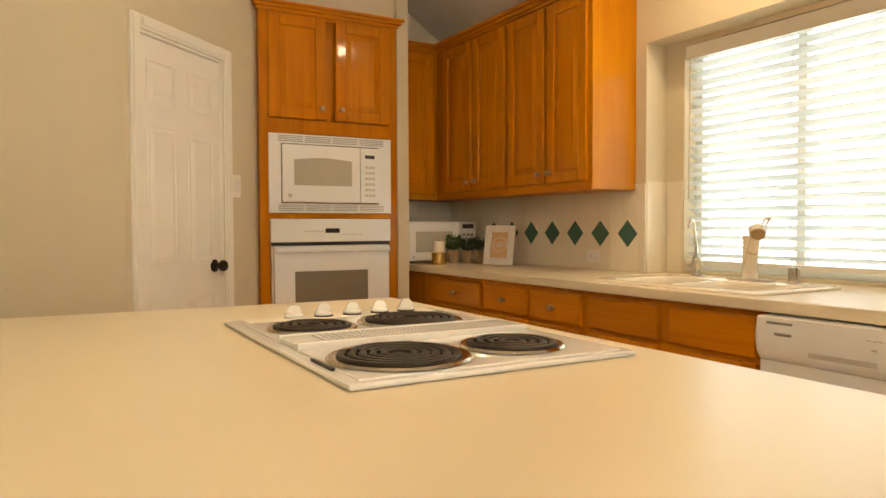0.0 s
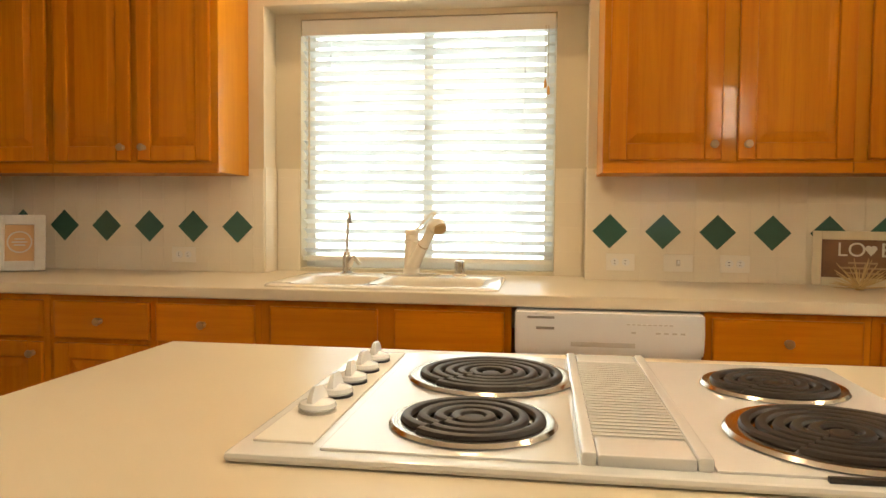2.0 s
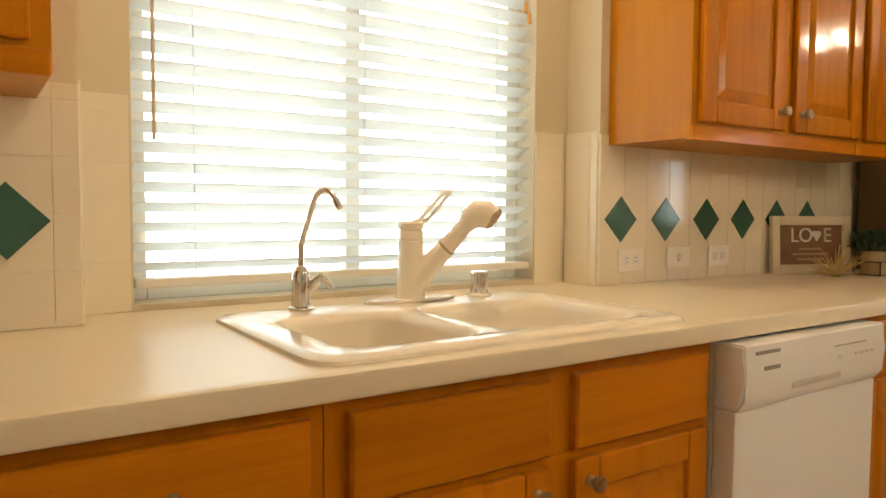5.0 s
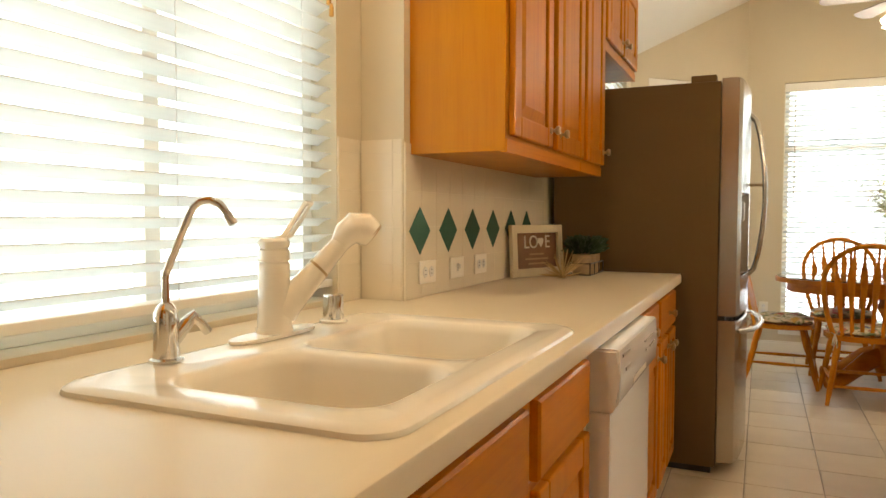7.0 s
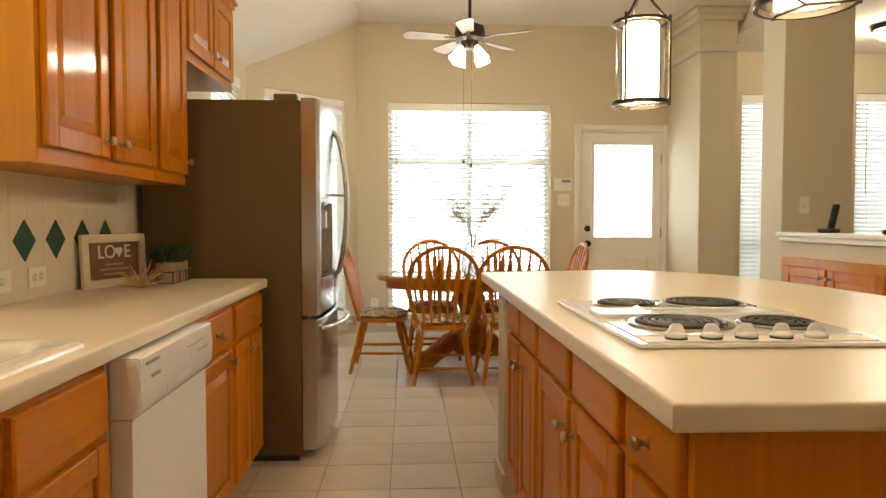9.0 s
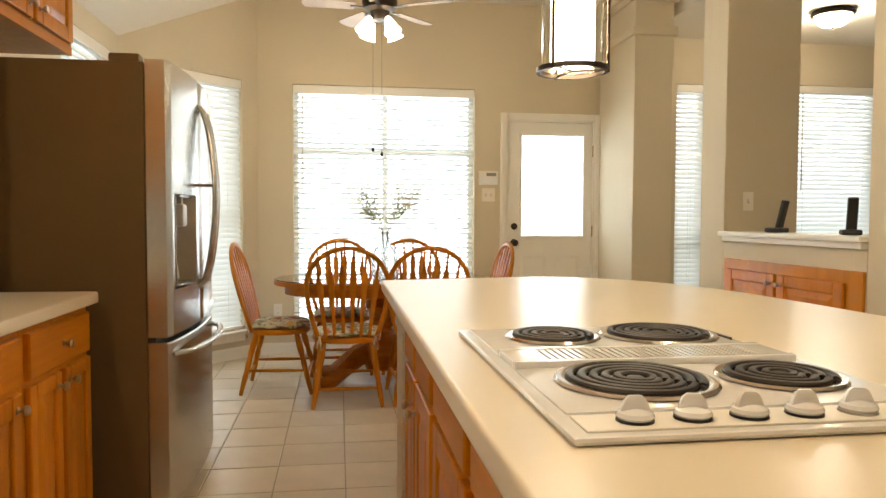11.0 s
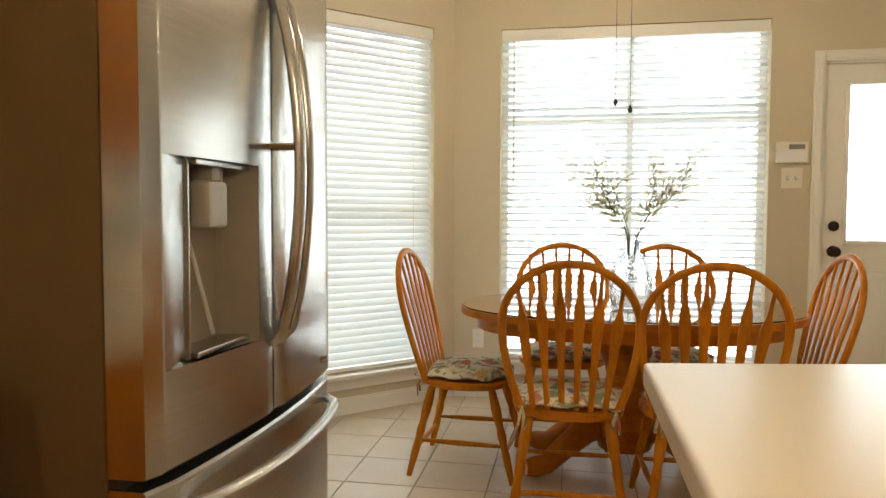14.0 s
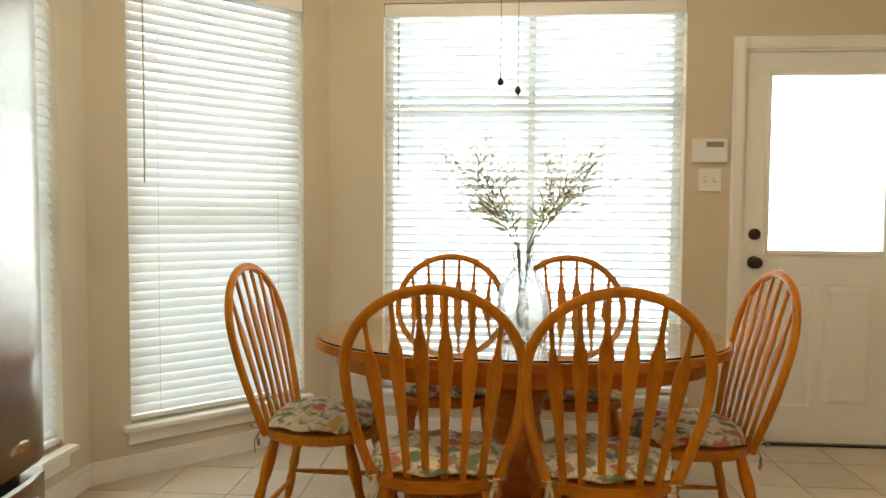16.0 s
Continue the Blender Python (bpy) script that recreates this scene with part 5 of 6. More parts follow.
# tied cushion
bm = bmesh.new()
bmesh.ops.create_uvsphere(bm, u_segments=40, v_segments=16, radius=1)
for v in bm.verts:
    x, y, z = v.co
    r = math.hypot(x, y)
    a = math.atan2(y, x)
    k = 0.5 * (abs(math.cos(a)) ** 4 + abs(math.sin(a)) ** 4) ** -0.25 + 0.5
    wob = 1 + 0.035 * math.sin(7 * a + 1) + 0.025 * math.sin(13 * a)
    edge = r ** 4
    v.co = (0.212 * x * k * wob, 0.197 * y * k * wob + 0.005, SH + 0.024 + z * 0.030 + 0.010 * math.sin(7 * x + 1) * math.cos(6 * y) * (1 - 0.4 * r) + edge * (0.008 * math.sin(9 * a) - 0.006))
put("cushion", bm, M_FABRIC, ch)
for s in (-1, 1):
    bm = bmesh.new()
    bx, by, bz = 0.175 * s, -0.185, SH + 0.01
    for dx, dy, dz in ((0.025, -0.03, 0.018), (-0.02, -0.035, 0.012), (0.012, -0.02, -0.085), (-0.014, -0.016, -0.07)):
        bm_sweep(bm, [(bx, by, bz), (bx + dx * 0.7, by + dy, bz + dz * 0.5), (bx + dx * 1.1, by + dy * 0.8, bz + dz)], [0.004, 0.007, 0.006], 6, True, (1.0, 0.35))
    tagged(put("tie", bm, M_FABRIC, ch), kind="stuff")
for x, y, rz in ((1.712, -1.695, 181), (2.672, -2.087, 87), (1.362, -2.06, -89), (2.25, -2.60, 1), (1.706, -2.60, -2)):
    copy_thing(ch, pose(x, y, 0, 0, 0, rz))

# ---- vase with sprigs ----
vs = thing("glass_vase", pose(1.945, -2.075, 0.760), "clear seeded glass vase holding dried flowering sprigs", "vase")
bm = bmesh.new()
outer = [(0, 0), (0.07, 0.0), (0.084, 0.007), (0.091, 0.03), (0.095, 0.07), (0.0945, 0.11), (0.089, 0.155), (0.078, 0.193), (0.058, 0.226), (0.040, 0.248), (0.034, 0.266), (0.035, 0.285), (0.044, 0.304)]
inner = [(0.041, 0.303), (0.031, 0.285), (0.030, 0.265), (0.037, 0.246), (0.055, 0.223), (0.075, 0.19), (0.0855, 0.154), (0.0905, 0.11), (0.091, 0.07), (0.087, 0.034), (0.078, 0.014), (0, 0.012)]
bm_lathe(bm, outer + inner, 32)
vb = put("glass", bm, M_SEED, vs)
vb.visible_shadow = False


def sprigs(parent, rng):
    stems, leaves, blooms = bmesh.new(), bmesh.new(), bmesh.new()
    def leaf(bm, p, d, ln, w):
        d = d.normalized()
        s = d.cross(Vector((rng.uniform(-1, 1), rng.uniform(-1, 1), rng.uniform(-1, 1)))).normalized()
        q = [p, p + d * ln * 0.5 + s * w, p + d * ln, p + d * ln * 0.5 - s * w]
        f = [bm.verts.new(x) for x in q]
        bm.faces.new(f)
    for lean in (-0.36, -0.48, -0.6, 0.26, 0.38, 0.5):
        base = Vector((lean * 0.03, rng.uniform(-0.02, 0.02), 0.015))
        dy = rng.uniform(-0.5, 0.5)
        pts = [base, Vector((lean * 0.02, 0.0, 0.16)), Vector((lean * 0.04, dy * 0.03, 0.28)), Vector((lean * 0.16, dy * 0.1, 0.38)), Vector((lean * 0.32, dy * 0.2, rng.uniform(0.45, 0.52)))]
        bm_sweep(stems, pts, [0.0024, 0.0024, 0.0022, 0.0018, 0.0012], 6)
        tip = pts[-1]
        for b in range(12):
            st = pts[3].lerp(tip, rng.uniform(-0.2, 1.0))
            d = Vector((lean * 1.1 + rng.uniform(-0.8, 0.8), rng.uniform(-0.8, 0.8), rng.uniform(0.15, 1.0))).normalized()
            en = st + d * rng.uniform(0.09, 0.2)
            md = st.lerp(en, 0.5) + Vector((0, 0, rng.uniform(-0.012, 0.015)))
            bm_sweep(stems, [st, md, en], [0.0014, 0.001, 0.0006], 5)
            for q in range(3):
                leaf(leaves, st.lerp(en, rng.uniform(0.05, 0.7)), d + Vector((rng.uniform(-0.9, 0.9), rng.uniform(-0.9, 0.9), rng.uniform(-0.6, 0.6))), rng.uniform(0.02, 0.05), rng.uniform(0.003, 0.006))
            for q in range(22):
                p = st.lerp(en, rng.uniform(0.3, 1.15)) + Vector((rng.gauss(0, 0.020), rng.gauss(0, 0.020), rng.gauss(0, 0.018)))
                leaf(blooms, p, Vector((rng.uniform(-1, 1), rng.uniform(-1, 1), rng.uniform(-0.3, 1))), rng.uniform(0.008, 0.017), rng.uniform(0.003, 0.006))
        for q in range(9):
            leaf(leaves, pts[2].lerp(pts[3], rng.uniform(0.4, 1.1)), Vector((rng.uniform(-1, 1), rng.uniform(-1, 1), rng.uniform(0.0, 0.9))), rng.uniform(0.05, 0.085), rng.uniform(0.004, 0.007))
    for g in (stems, leaves, blooms):
        bmesh.ops.transform(g, matrix=Matrix.Diagonal((1.1, 1.1, 1.12, 1)), verts=g.verts)
    put("stems", stems, M_STEM, parent)
    tagged(put("leaves", leaves, M_SPRIG, parent, False), kind="stuff")
    tagged(put("blossoms", blooms, M_FLOWER, parent, False), kind="stuff")


sp = thing("dried_sprigs", pose(1.945, -2.075, 0.775), "dried green sprigs with pale blossoms standing in the vase", "flowers")
sprigs(sp, random.Random(4))

# ---- ceiling fan ----
fan = thing("ceiling_fan", pose(1.99, -1.87, CEIL - 0.025), "dark bronze ceiling fan with pale blades and lit bell shades", "ceiling fan")
turned("canopy", [(0, 0.0245), (0.065, 0.0245), (0.065, 0.005), (0.03, -0.035), (0, -0.037)], M_DARK, fan, 24)
rod("downrod", [(0, 0, -0.03), (0, 0, -0.38)], 0.0125, M_DARK, fan, 12)
turned("motor", [(0, -0.36), (0.05, -0.365), (0.11, -0.395), (0.12, -0.445), (0.105, -0.485), (0.07, -0.505), (0.06, -0.53), (0.05, -0.56), (0, -0.57)], M_DARK, fan, 28)
for k in range(5):
    a = 8 + 72 * k
    bm = bmesh.new()
    bm_box(bm, (0.09, -0.012, -0.005), (0.20, 0.012, 0.003), 0.002)
    put("blade_arm", bm, M_DARK, fan, True, pose(0, 0, -0.480, 0, 0, a))
    bm = bmesh.new()
    n = 10
    ol = [(0.17, -0.045), (0.46, -0.066)] + [(0.46 + 0.055 * math.sin(math.pi * j / n), -0.066 * math.cos(math.pi * j / n)) for j in range(1, n)] + [(0.46, 0.066), (0.17, 0.045)]
    bm_prism(bm, ol, -0.003, 0.004, 0.001)
    put("blade", bm, M_BLADE, fan, True, pose(0, 0, -0.477, 0, 0, a) @ pose(0, 0, 0, 11, 0, 0))
for k in range(4):
    a = 35 + 90 * k
    c, s = math.cos(radians(a)), math.sin(radians(a))
    rod("shade_arm", [(0.03 * c, 0.03 * s, -0.545), (0.07 * c, 0.07 * s, -0.55), (0.085 * c, 0.085 * s, -0.565)], 0.009, M_DARK, fan, 10)
    bm = bmesh.new()
    bm_lathe(bm, [(0.018, 0.0), (0.026, -0.015), (0.034, -0.045), (0.042, -0.08), (0.056, -0.112), (0.053, -0.112), (0.039, -0.08), (0.031, -0.045), (0.023, -0.017), (0.015, -0.002)], 24)
    put("bell_shade", bm, M_BELL, fan, True, pose(0.085 * c, 0.085 * s, -0.56) @ pose(0, 0, 0, 0, 0, a) @ pose(0, 0, 0, 0, -28, 0))
for x, y, zb in ((0.043, -0.06, -1.395), (-0.015, -0.03, -1.43)):
    rod("pull_chain", [(x, y, -0.55), (x, y, zb)], 0.0011, M_DARK, fan, 5)
    turned("chain_pull", [(0, 0), (0.009, 0.006), (0.011, 0.013), (0.007, 0.024), (0.002, 0.036), (0, 0.036)], M_BLACK, fan, 12, m=pose(x, y, zb - 0.034))
for k in range(4):
    a = 35 + 90 * k
    c, s = math.cos(radians(a)), math.sin(radians(a))
    lamp("fan_bulb", (1.99 + 0.135 * c, -1.87 + 0.135 * s, CEIL - 0.725), FAN_W, (1.0, 0.82, 0.58), 0.03)


# ---- pendants over the island ----
def pendant(x, y, base=1.668):
    p = thing("pendant_lamp", pose(x, y, base), "dark bronze lantern pendant with lit frosted cylinder", "pendant lamp", "pendants over the island")
    R, H = 0.113, 0.345
    bm = bmesh.new()
    for z0, z1 in ((0.0, 0.016), (H - 0.012, H)):
        bm_lathe(bm, [(R - 0.008, z0), (R + 0.004, z0), (R + 0.004, z1), (R - 0.008, z1), (R - 0.008, z0)], 40)
    for k in range(3):
        a = radians(40 + 120 * k)
        c, s = math.cos(a), math.sin(a)
        bm_sweep(bm, [((R + 0.002) * c, (R + 0.002) * s, -0.002), ((R + 0.002) * c, (R + 0.002) * s, H + 0.02)], 0.0055, 8)
        bm_sweep(bm, [(R * c, R * s, H), (R * 0.72 * c, R * 0.72 * s, H + 0.03), (R * 0.35 * c, R * 0.35 * s, H + 0.085), (0.018 * c, 0.018 * s, H + 0.17), (0.010 * c, 0.010 * s, H + 0.22)], 0.0055, 8)
        bm_sweep(bm, [(0, 0, 0.006), (R * c, R * s, 0.006)], 0.004, 6)
    bm_lathe(bm, [(0, H + 0.20), (0.018, H + 0.205), (0.018, H + 0.235), (0.006, H + 0.25), (0.006, CEIL - base - 0.03), (0.06, CEIL - base - 0.02), (0.06, CEIL - base), (0, CEIL - base)], 20)
    put("lantern_frame", bm, M_DARK, p)
    bm = bmesh.new()
    bm_lathe(bm, [(R - 0.012, 0.014), (R - 0.012, H - 0.01), (R - 0.015, H - 0.01), (R - 0.015, 0.014), (R - 0.012, 0.014)], 40)
    g = put("glass_cylinder", bm, M_GLASS, p)
    g.visible_shadow = False
    bm = bmesh.new()
    bm_lathe(bm, [(0, 0.022), (0.066, 0.022), (0.072, 0.026), (0.072, H - 0.02), (0.066, H - 0.012), (0, H - 0.012)], 36)
    sh = put("shade", bm, M_SHADE, p)
    return p


pendant(1.504, 0.665)
pendant(1.52, 1.911, 1.703)

# recessed lamp in the slope over the sink
SLOPE = math.degrees(math.atan2(0.685, 1.0))
rl = thing("recessed_lamp", pose(3.42, 2.40, CEIL - 0.685 * 0.5 - 0.001) @ pose(0, 0, 0, 0, SLOPE, 0), "white recessed ceiling lamp over the sink", "ceiling lamp")
turned("trim_ring", [(0.068, 0.0), (0.092, 0.0), (0.09, -0.008), (0.07, -0.012), (0.068, 0.0)], M_TRIM, rl, 32)
turned("lens", [(0, -0.003), (0.068, -0.003), (0.068, -0.006), (0, -0.006)], M_SHADE, rl, 32)
rd = bpy.data.lights.new("recessed_bulb", 'AREA')
rd.shape, rd.size, rd.energy, rd.color = 'DISK', 0.13, SINK_W_LAMP, (1.0, 0.74, 0.44)
ro = new("recessed_bulb", rd)
ro.matrix_basis = look((3.405, 2.40, CEIL - 0.685 * 0.5 - 0.03), (3.2, 2.40, 0.5))

# living-room ceiling lamp
fl = thing("flush_lamp", pose(-1.66, -2.3, 2.86), "lit flush-mounted glass bowl ceiling lamp with dark rim", "ceiling lamp")
turned("rim", [(0, 0), (0.15, 0), (0.165, -0.03), (0.15, -0.045), (0, -0.045)], M_DARK, fl, 32)
turned("bowl", [(0.14, -0.045), (0.13, -0.08), (0.09, -0.115), (0.03, -0.132), (0, -0.134)], M_BELL, fl, 32)
turned("finial", [(0, -0.13), (0.012, -0.135), (0.012, -0.15), (0, -0.16)], M_DARK, fl, 14)
lamp("living_bulb", (-1.66, -2.3, 2.62), 20, (1.0, 0.82, 0.58), 0.08)


# ---- cabinets under the ledges ----
def low_cabinet(y0, y1, splits, label):
    u = thing("low_cabinet", pose(-0.125, y0, 0, 0, 0, 90), label, "cabinet", "low cabinets under the ledges")
    w = y1 - y0
    bm = bmesh.new()
    bm_box(bm, (0.002, 0.0, 0.0), (w - 0.002, 0.0165, 0.945), 0.003)
    put("body", bm, M_SHELL, u)
    for a, b, s in splits:
        panel_door(u, "door", a, b, 0.12, 0.885, 0, M_OAK, False, ((b - 0.03) if s > 0 else (a + 0.03), 0.83))
    return u


low_cabinet(-1.195, -0.002, [(0.06, 0.54, 1), (0.57, 1.08, -1)], "light oak low cabinet built under the ledge")
low_cabinet(0.27, 1.60, [(0.05, 0.62, 1), (0.66, 1.24, -1)], "light oak low cabinet built under the ledge")


# ---- switches, outlets, thermostat ----
def plate(name, m, w, h, label, parts, horizontal=False):
    p = thing(name, m, label, "switch" if "switch" in name else "outlet", "wall plates")
    bm = bmesh.new()
    bm_box(bm, (-w / 2, -0.006, -h / 2), (w / 2, -0.0005, h / 2), 0.003)
    put("cover", bm, M_PLASTIC, p)
    for kind, x, z in parts:
        if kind == "toggle":
            box("toggle", (x - 0.005, -0.016, z - 0.004), (x + 0.005, -0.005, z + 0.011), M_WHITE, p, 0.002)
            box("slot", (x - 0.008, -0.0072, z - 0.013), (x + 0.008, -0.005, z + 0.013), M_LGREY, p, 0)
        elif kind == "rocker":
            box("rocker", (x - 0.016, -0.0095, z - 0.032), (x + 0.016, -0.005, z + 0.032), M_WHITE, p, 0.002)
        else:
            bm = bmesh.new()
            bm_lathe(bm, [(0, 0), (0.0165, 0), (0.0165, 0.002), (0, 0.002)], 20, m=pose(x, -0.006, z, 90))
            put("socket", bm, M_WHITE, p)
            bm = bmesh.new()
            for d in (-0.006, 0.006):
                a, b = (0.0012, 0.005)
                if horizontal:
                    bm_box(bm, (x - b, -0.0092, z + d - a), (x + b * 0.4, -0.0078, z + d + a))
                else:
                    bm_box(bm, (x + d - a, -0.0092, z - b * 0.4), (x + d + a, -0.0078, z + b))
            tagged(put("slots", bm, M_BLACK, p, False), kind="stuff")
    return p


EW = 3.7775
for y in (3.448, 1.49, 1.03):
    plate("wall_outlet", pose(EW, y, 0.993, 0, 0, -90), 0.118, 0.072, "white horizontal double power outlet on the tiles", [("socket", -0.022, 0), ("socket", 0.022, 0)], True)
plate("light_switch", pose(EW, 1.255, 0.993, 0, 0, -90), 0.118, 0.072, "white horizontal switch plate on the tiles", [("toggle", 0.0, 0)])
plate("wall_outlet", pose(2.79, SOUTH, 0.38, 0, 0, 180), 0.072, 0.118, "white power outlet low on the dining wall", [("socket", 0, 0.022), ("socket", 0, -0.022)])
plate("light_switch", pose(0.935, SOUTH, 1.395, 0, 0, 180), 0.118, 0.118, "white double switch plate beside the back door", [("toggle", -0.024, 0), ("toggle", 0.024, 0)])
plate("light_switch", pose(1.35, 3.65, 1.385, 0, 0, 45) @ pose(0.86, 0, 0), 0.075, 0.122, "white light switch on the pantry wall", [("rocker", 0, 0)])
plate("light_switch", pose(-0.299, -1.23, 1.30, 0, 0, 180), 0.072, 0.118, "white light switch on the column", [("toggle", 0, 0)])
al = thing("alarm_keypad", pose(0.94, SOUTH, 1.545, 0, 0, 180), "white alarm keypad with grey display by the door", "keypad")
box("case", (-0.088, -0.026, -0.062), (0.088, -0.0005, 0.062), M_PLASTIC, al, 0.006)
box("display", (-0.02, -0.0285, 0.018), (0.068, -0.024, 0.046), M_GREY, al, 0.001)
box("flap", (-0.08, -0.0285, -0.056), (0.08, -0.025, 0.008), M_WHITE, al, 0.002)

# ---- things on the counter ----
# countertop microwave
cm = thing("countertop_microwave", pose(3.168, 4.60, 0.915, 0, 0, -3), "white countertop microwave oven in the corner", "microwave")
box("case", (0.0, 0.012, 0.012), (0.52, 0.36, 0.285), M_WHITE, cm, 0.008)
box("door", (0.004, -0.006, 0.018), (0.385, 0.014, 0.28), M_WHITE, cm, 0.005)
box("door_window", (0.055, -0.0075, 0.075), (0.335, -0.004, 0.215), M_MWGLASS, cm, 0.002)
box("control_panel", (0.389, -0.005, 0.018), (0.516, 0.014, 0.28), M_WHITE, cm, 0.004)
box("display", (0.41, -0.0065, 0.235), (0.50, -0.003, 0.265), M_BLACK, cm, 0.001)
bm = bmesh.new()
for r in range(5):
    for c in range(3):
        bm_box(bm, (0.412 + 0.032 * c, -0.0065, 0.05 + 0.033 * r), (0.434 + 0.032 * c, -0.003, 0.068 + 0.033 * r))
tagged(put("buttons", bm, M_GREY, cm, False), kind="stuff")
bm = bmesh.new()
for x in (0.04, 0.48):
    for y in (0.05, 0.32):
        bm_lathe(bm, [(0, 0), (0.015, 0), (0.015, 0.013), (0, 0.013)], 12, (x, y, 0))
put("feet", bm, M_BLACK, cm)
turned("logo_badge", [(0, 0), (0.009, 0), (0.008, 0.002), (0, 0.002)], M_LGREY, cm, 16, m=pose(0.04, -0.006, 0.045, 90))

# candle in a gold holder
cd = thing("candle", pose(3.31, 4.43, 0.915), "cream pillar candle in a gold holder", "candle")
turned("holder", [(0, 0), (0.047, 0), (0.049, 0.004), (0.049, 0.075), (0.047, 0.078), (0.042, 0.078), (0.042, 0.05), (0, 0.05)], M_GOLD, cd, 28)
turned("wax", [(0, 0.05), (0.036, 0.05), (0.037, 0.145), (0.034, 0.152), (0.022, 0.149), (0, 0.147)], M_WAX, cd, 28)
rod("wick", [(0, 0, 0.146), (0.001, 0, 0.162)], 0.0012, M_BLACK, cd, 6)


def tuft(bm, rng, n, r, h, ln, w):
    for k in range(n):
        a, rad = rng.uniform(0, 2 * math.pi), r * math.sqrt(rng.random())
        p = Vector((rad * math.cos(a), rad * math.sin(a), rng.uniform(0.2, 1.0) * h))
        d = Vector((math.cos(a) * rng.uniform(0.2, 1.0), math.sin(a) * rng.uniform(0.2, 1.0), rng.uniform(0.1, 1.1))).normalized()
        s = d.cross(Vector((rng.uniform(-1, 1), rng.uniform(-1, 1), 0.3))).normalized()
        l2 = ln * rng.uniform(0.6, 1.3)
        up = Vector((0, 0, 0.15 * l2))
        v = [bm.verts.new(q) for q in (p, p + d * l2 * 0.5 + s * w + up, p + d * l2, p + d * l2 * 0.5 - s * w + up)]
        bm.faces.new(v)


def potted(x, y, seed, h, spiky, label):
    p = thing("potted_plant", pose(x, y, 0.915), label, "plant", "small potted plants")
    turned("pot", [(0, 0), (0.031, 0), (0.040, 0.07), (0.042, 0.072), (0.042, 0.085), (0.038, 0.085), (0.036, 0.07), (0, 0.068)], M_POT, p, 22)
    bm = bmesh.new()
    rng = random.Random(seed)
    tuft(bm, rng, 190, 0.036 if not spiky else 0.03, h, 0.035 if not spiky else 0.075, 0.006 if not spiky else 0.003)
    for k in range(7):
        a = rng.uniform(0, 6.28)
        bm_sweep(bm, [(0, 0, 0.0), (0.012 * math.cos(a), 0.012 * math.sin(a), h * 0.5), (0.02 * math.cos(a), 0.02 * math.sin(a), h)], 0.0012, 5)
    tagged(put("leaves", bm, M_LEAF if not spiky else M_DLEAF, p, False, pose(0, 0, 0.07)), kind="stuff")
    return p


potted(3.455, 4.49, 1, 0.10, False, "light green herb in a small clay pot")
potted(3.54, 4.45, 2, 0.06, True, "spiky dark green plant in a small clay pot")
potted(3.61, 4.395, 3, 0.055, True, "small green plant in a clay pot")


def picture(name, m, w, h, fw, frame_mat, board_mat, label):
    p = thing(name, m, label, "picture frame")
    bm = bmesh.new()
    for lo, hi in (((-w / 2, 0), (-w / 2 + fw, h)), ((w / 2 - fw, 0), (w / 2, h)), ((-w / 2 + fw, 0), (w / 2 - fw, fw)), ((-w / 2 + fw, h - fw), (w / 2 - fw, h))):
        bm_box(bm, (lo[0], -0.02, lo[1]), (hi[0], 0.0, hi[1]), 0.003)
    put("frame", bm, frame_mat, p)
    box("board", (-w / 2 + fw - 0.003, -0.008, fw - 0.003), (w / 2 - fw + 0.003, -0.003, h - fw + 0.003), board_mat, p, 0)
    return p


pf = picture("picture_frame", pose(3.575, 4.125, 0.916, 0, 0, -58) @ pose(0, 0, 0, -12), 0.205, 0.255, 0.045, M_WHITEFR, M_PEACH, "whitewashed picture frame with peach print on the counter")
turned("round_print", [(0.044, 0.0), (0.050, 0.0), (0.050, 0.0015), (0.044, 0.0015), (0.044, 0.0)], M_LETTER, pf, 32, m=pose(0, -0.008, 0.132, 90))
bm = bmesh.new()
for k, wd in enumerate((0.045, 0.06, 0.04)):
    bm_box(bm, (-wd / 2, -0.0095, 0.115 + 0.014 * k), (wd / 2, -0.0075, 0.121 + 0.014 * k))
tagged(put("print_bars", bm, M_LETTER, pf, False), kind="stuff")

lf = picture("love_sign", pose(3.697, 0.571, 0.916, 0, 0, -110) @ pose(0, 0, 0, -3), 0.355, 0.218, 0.034, M_CREAMFR, M_RUST, "cream framed rustic sign reading love, leaning on the tiles")
for i, ch_ in enumerate("LO"):
    bar_text("letter", ch_, 0.078, M_LETTER, lf, pose(-0.072 + 0.050 * i, -0.0095, 0.143, 90))
bar_text("letter", "E", 0.078, M_LETTER, lf, pose(0.076, -0.0095, 0.143, 90))
bm = bmesh.new()
for cx in (-0.009, 0.009):
    bm_lathe(bm, [(0, 0), (0.0115, 0), (0.0115, 0.003), (0, 0.003)], 16, m=pose(0.026 + cx, -0.0085, 0.151, 90))
v = [bm.verts.new((x, -0.0118, z)) for x, z in ((0.0055, 0.147), (0.026, 0.121), (0.0465, 0.147), (0.026, 0.155))]
bm.faces.new(v)
put("heart", bm, M_LETTER, lf)
bm = bmesh.new()
for k, wd in enumerate((0.12, 0.16, 0.10)):
    bm_box(bm, (-wd / 2, -0.0095, 0.05 + 0.02 * k), (wd / 2, -0.0075, 0.057 + 0.02 * k))
tagged(put("print_bars", bm, M_POT, lf, False), kind="stuff")

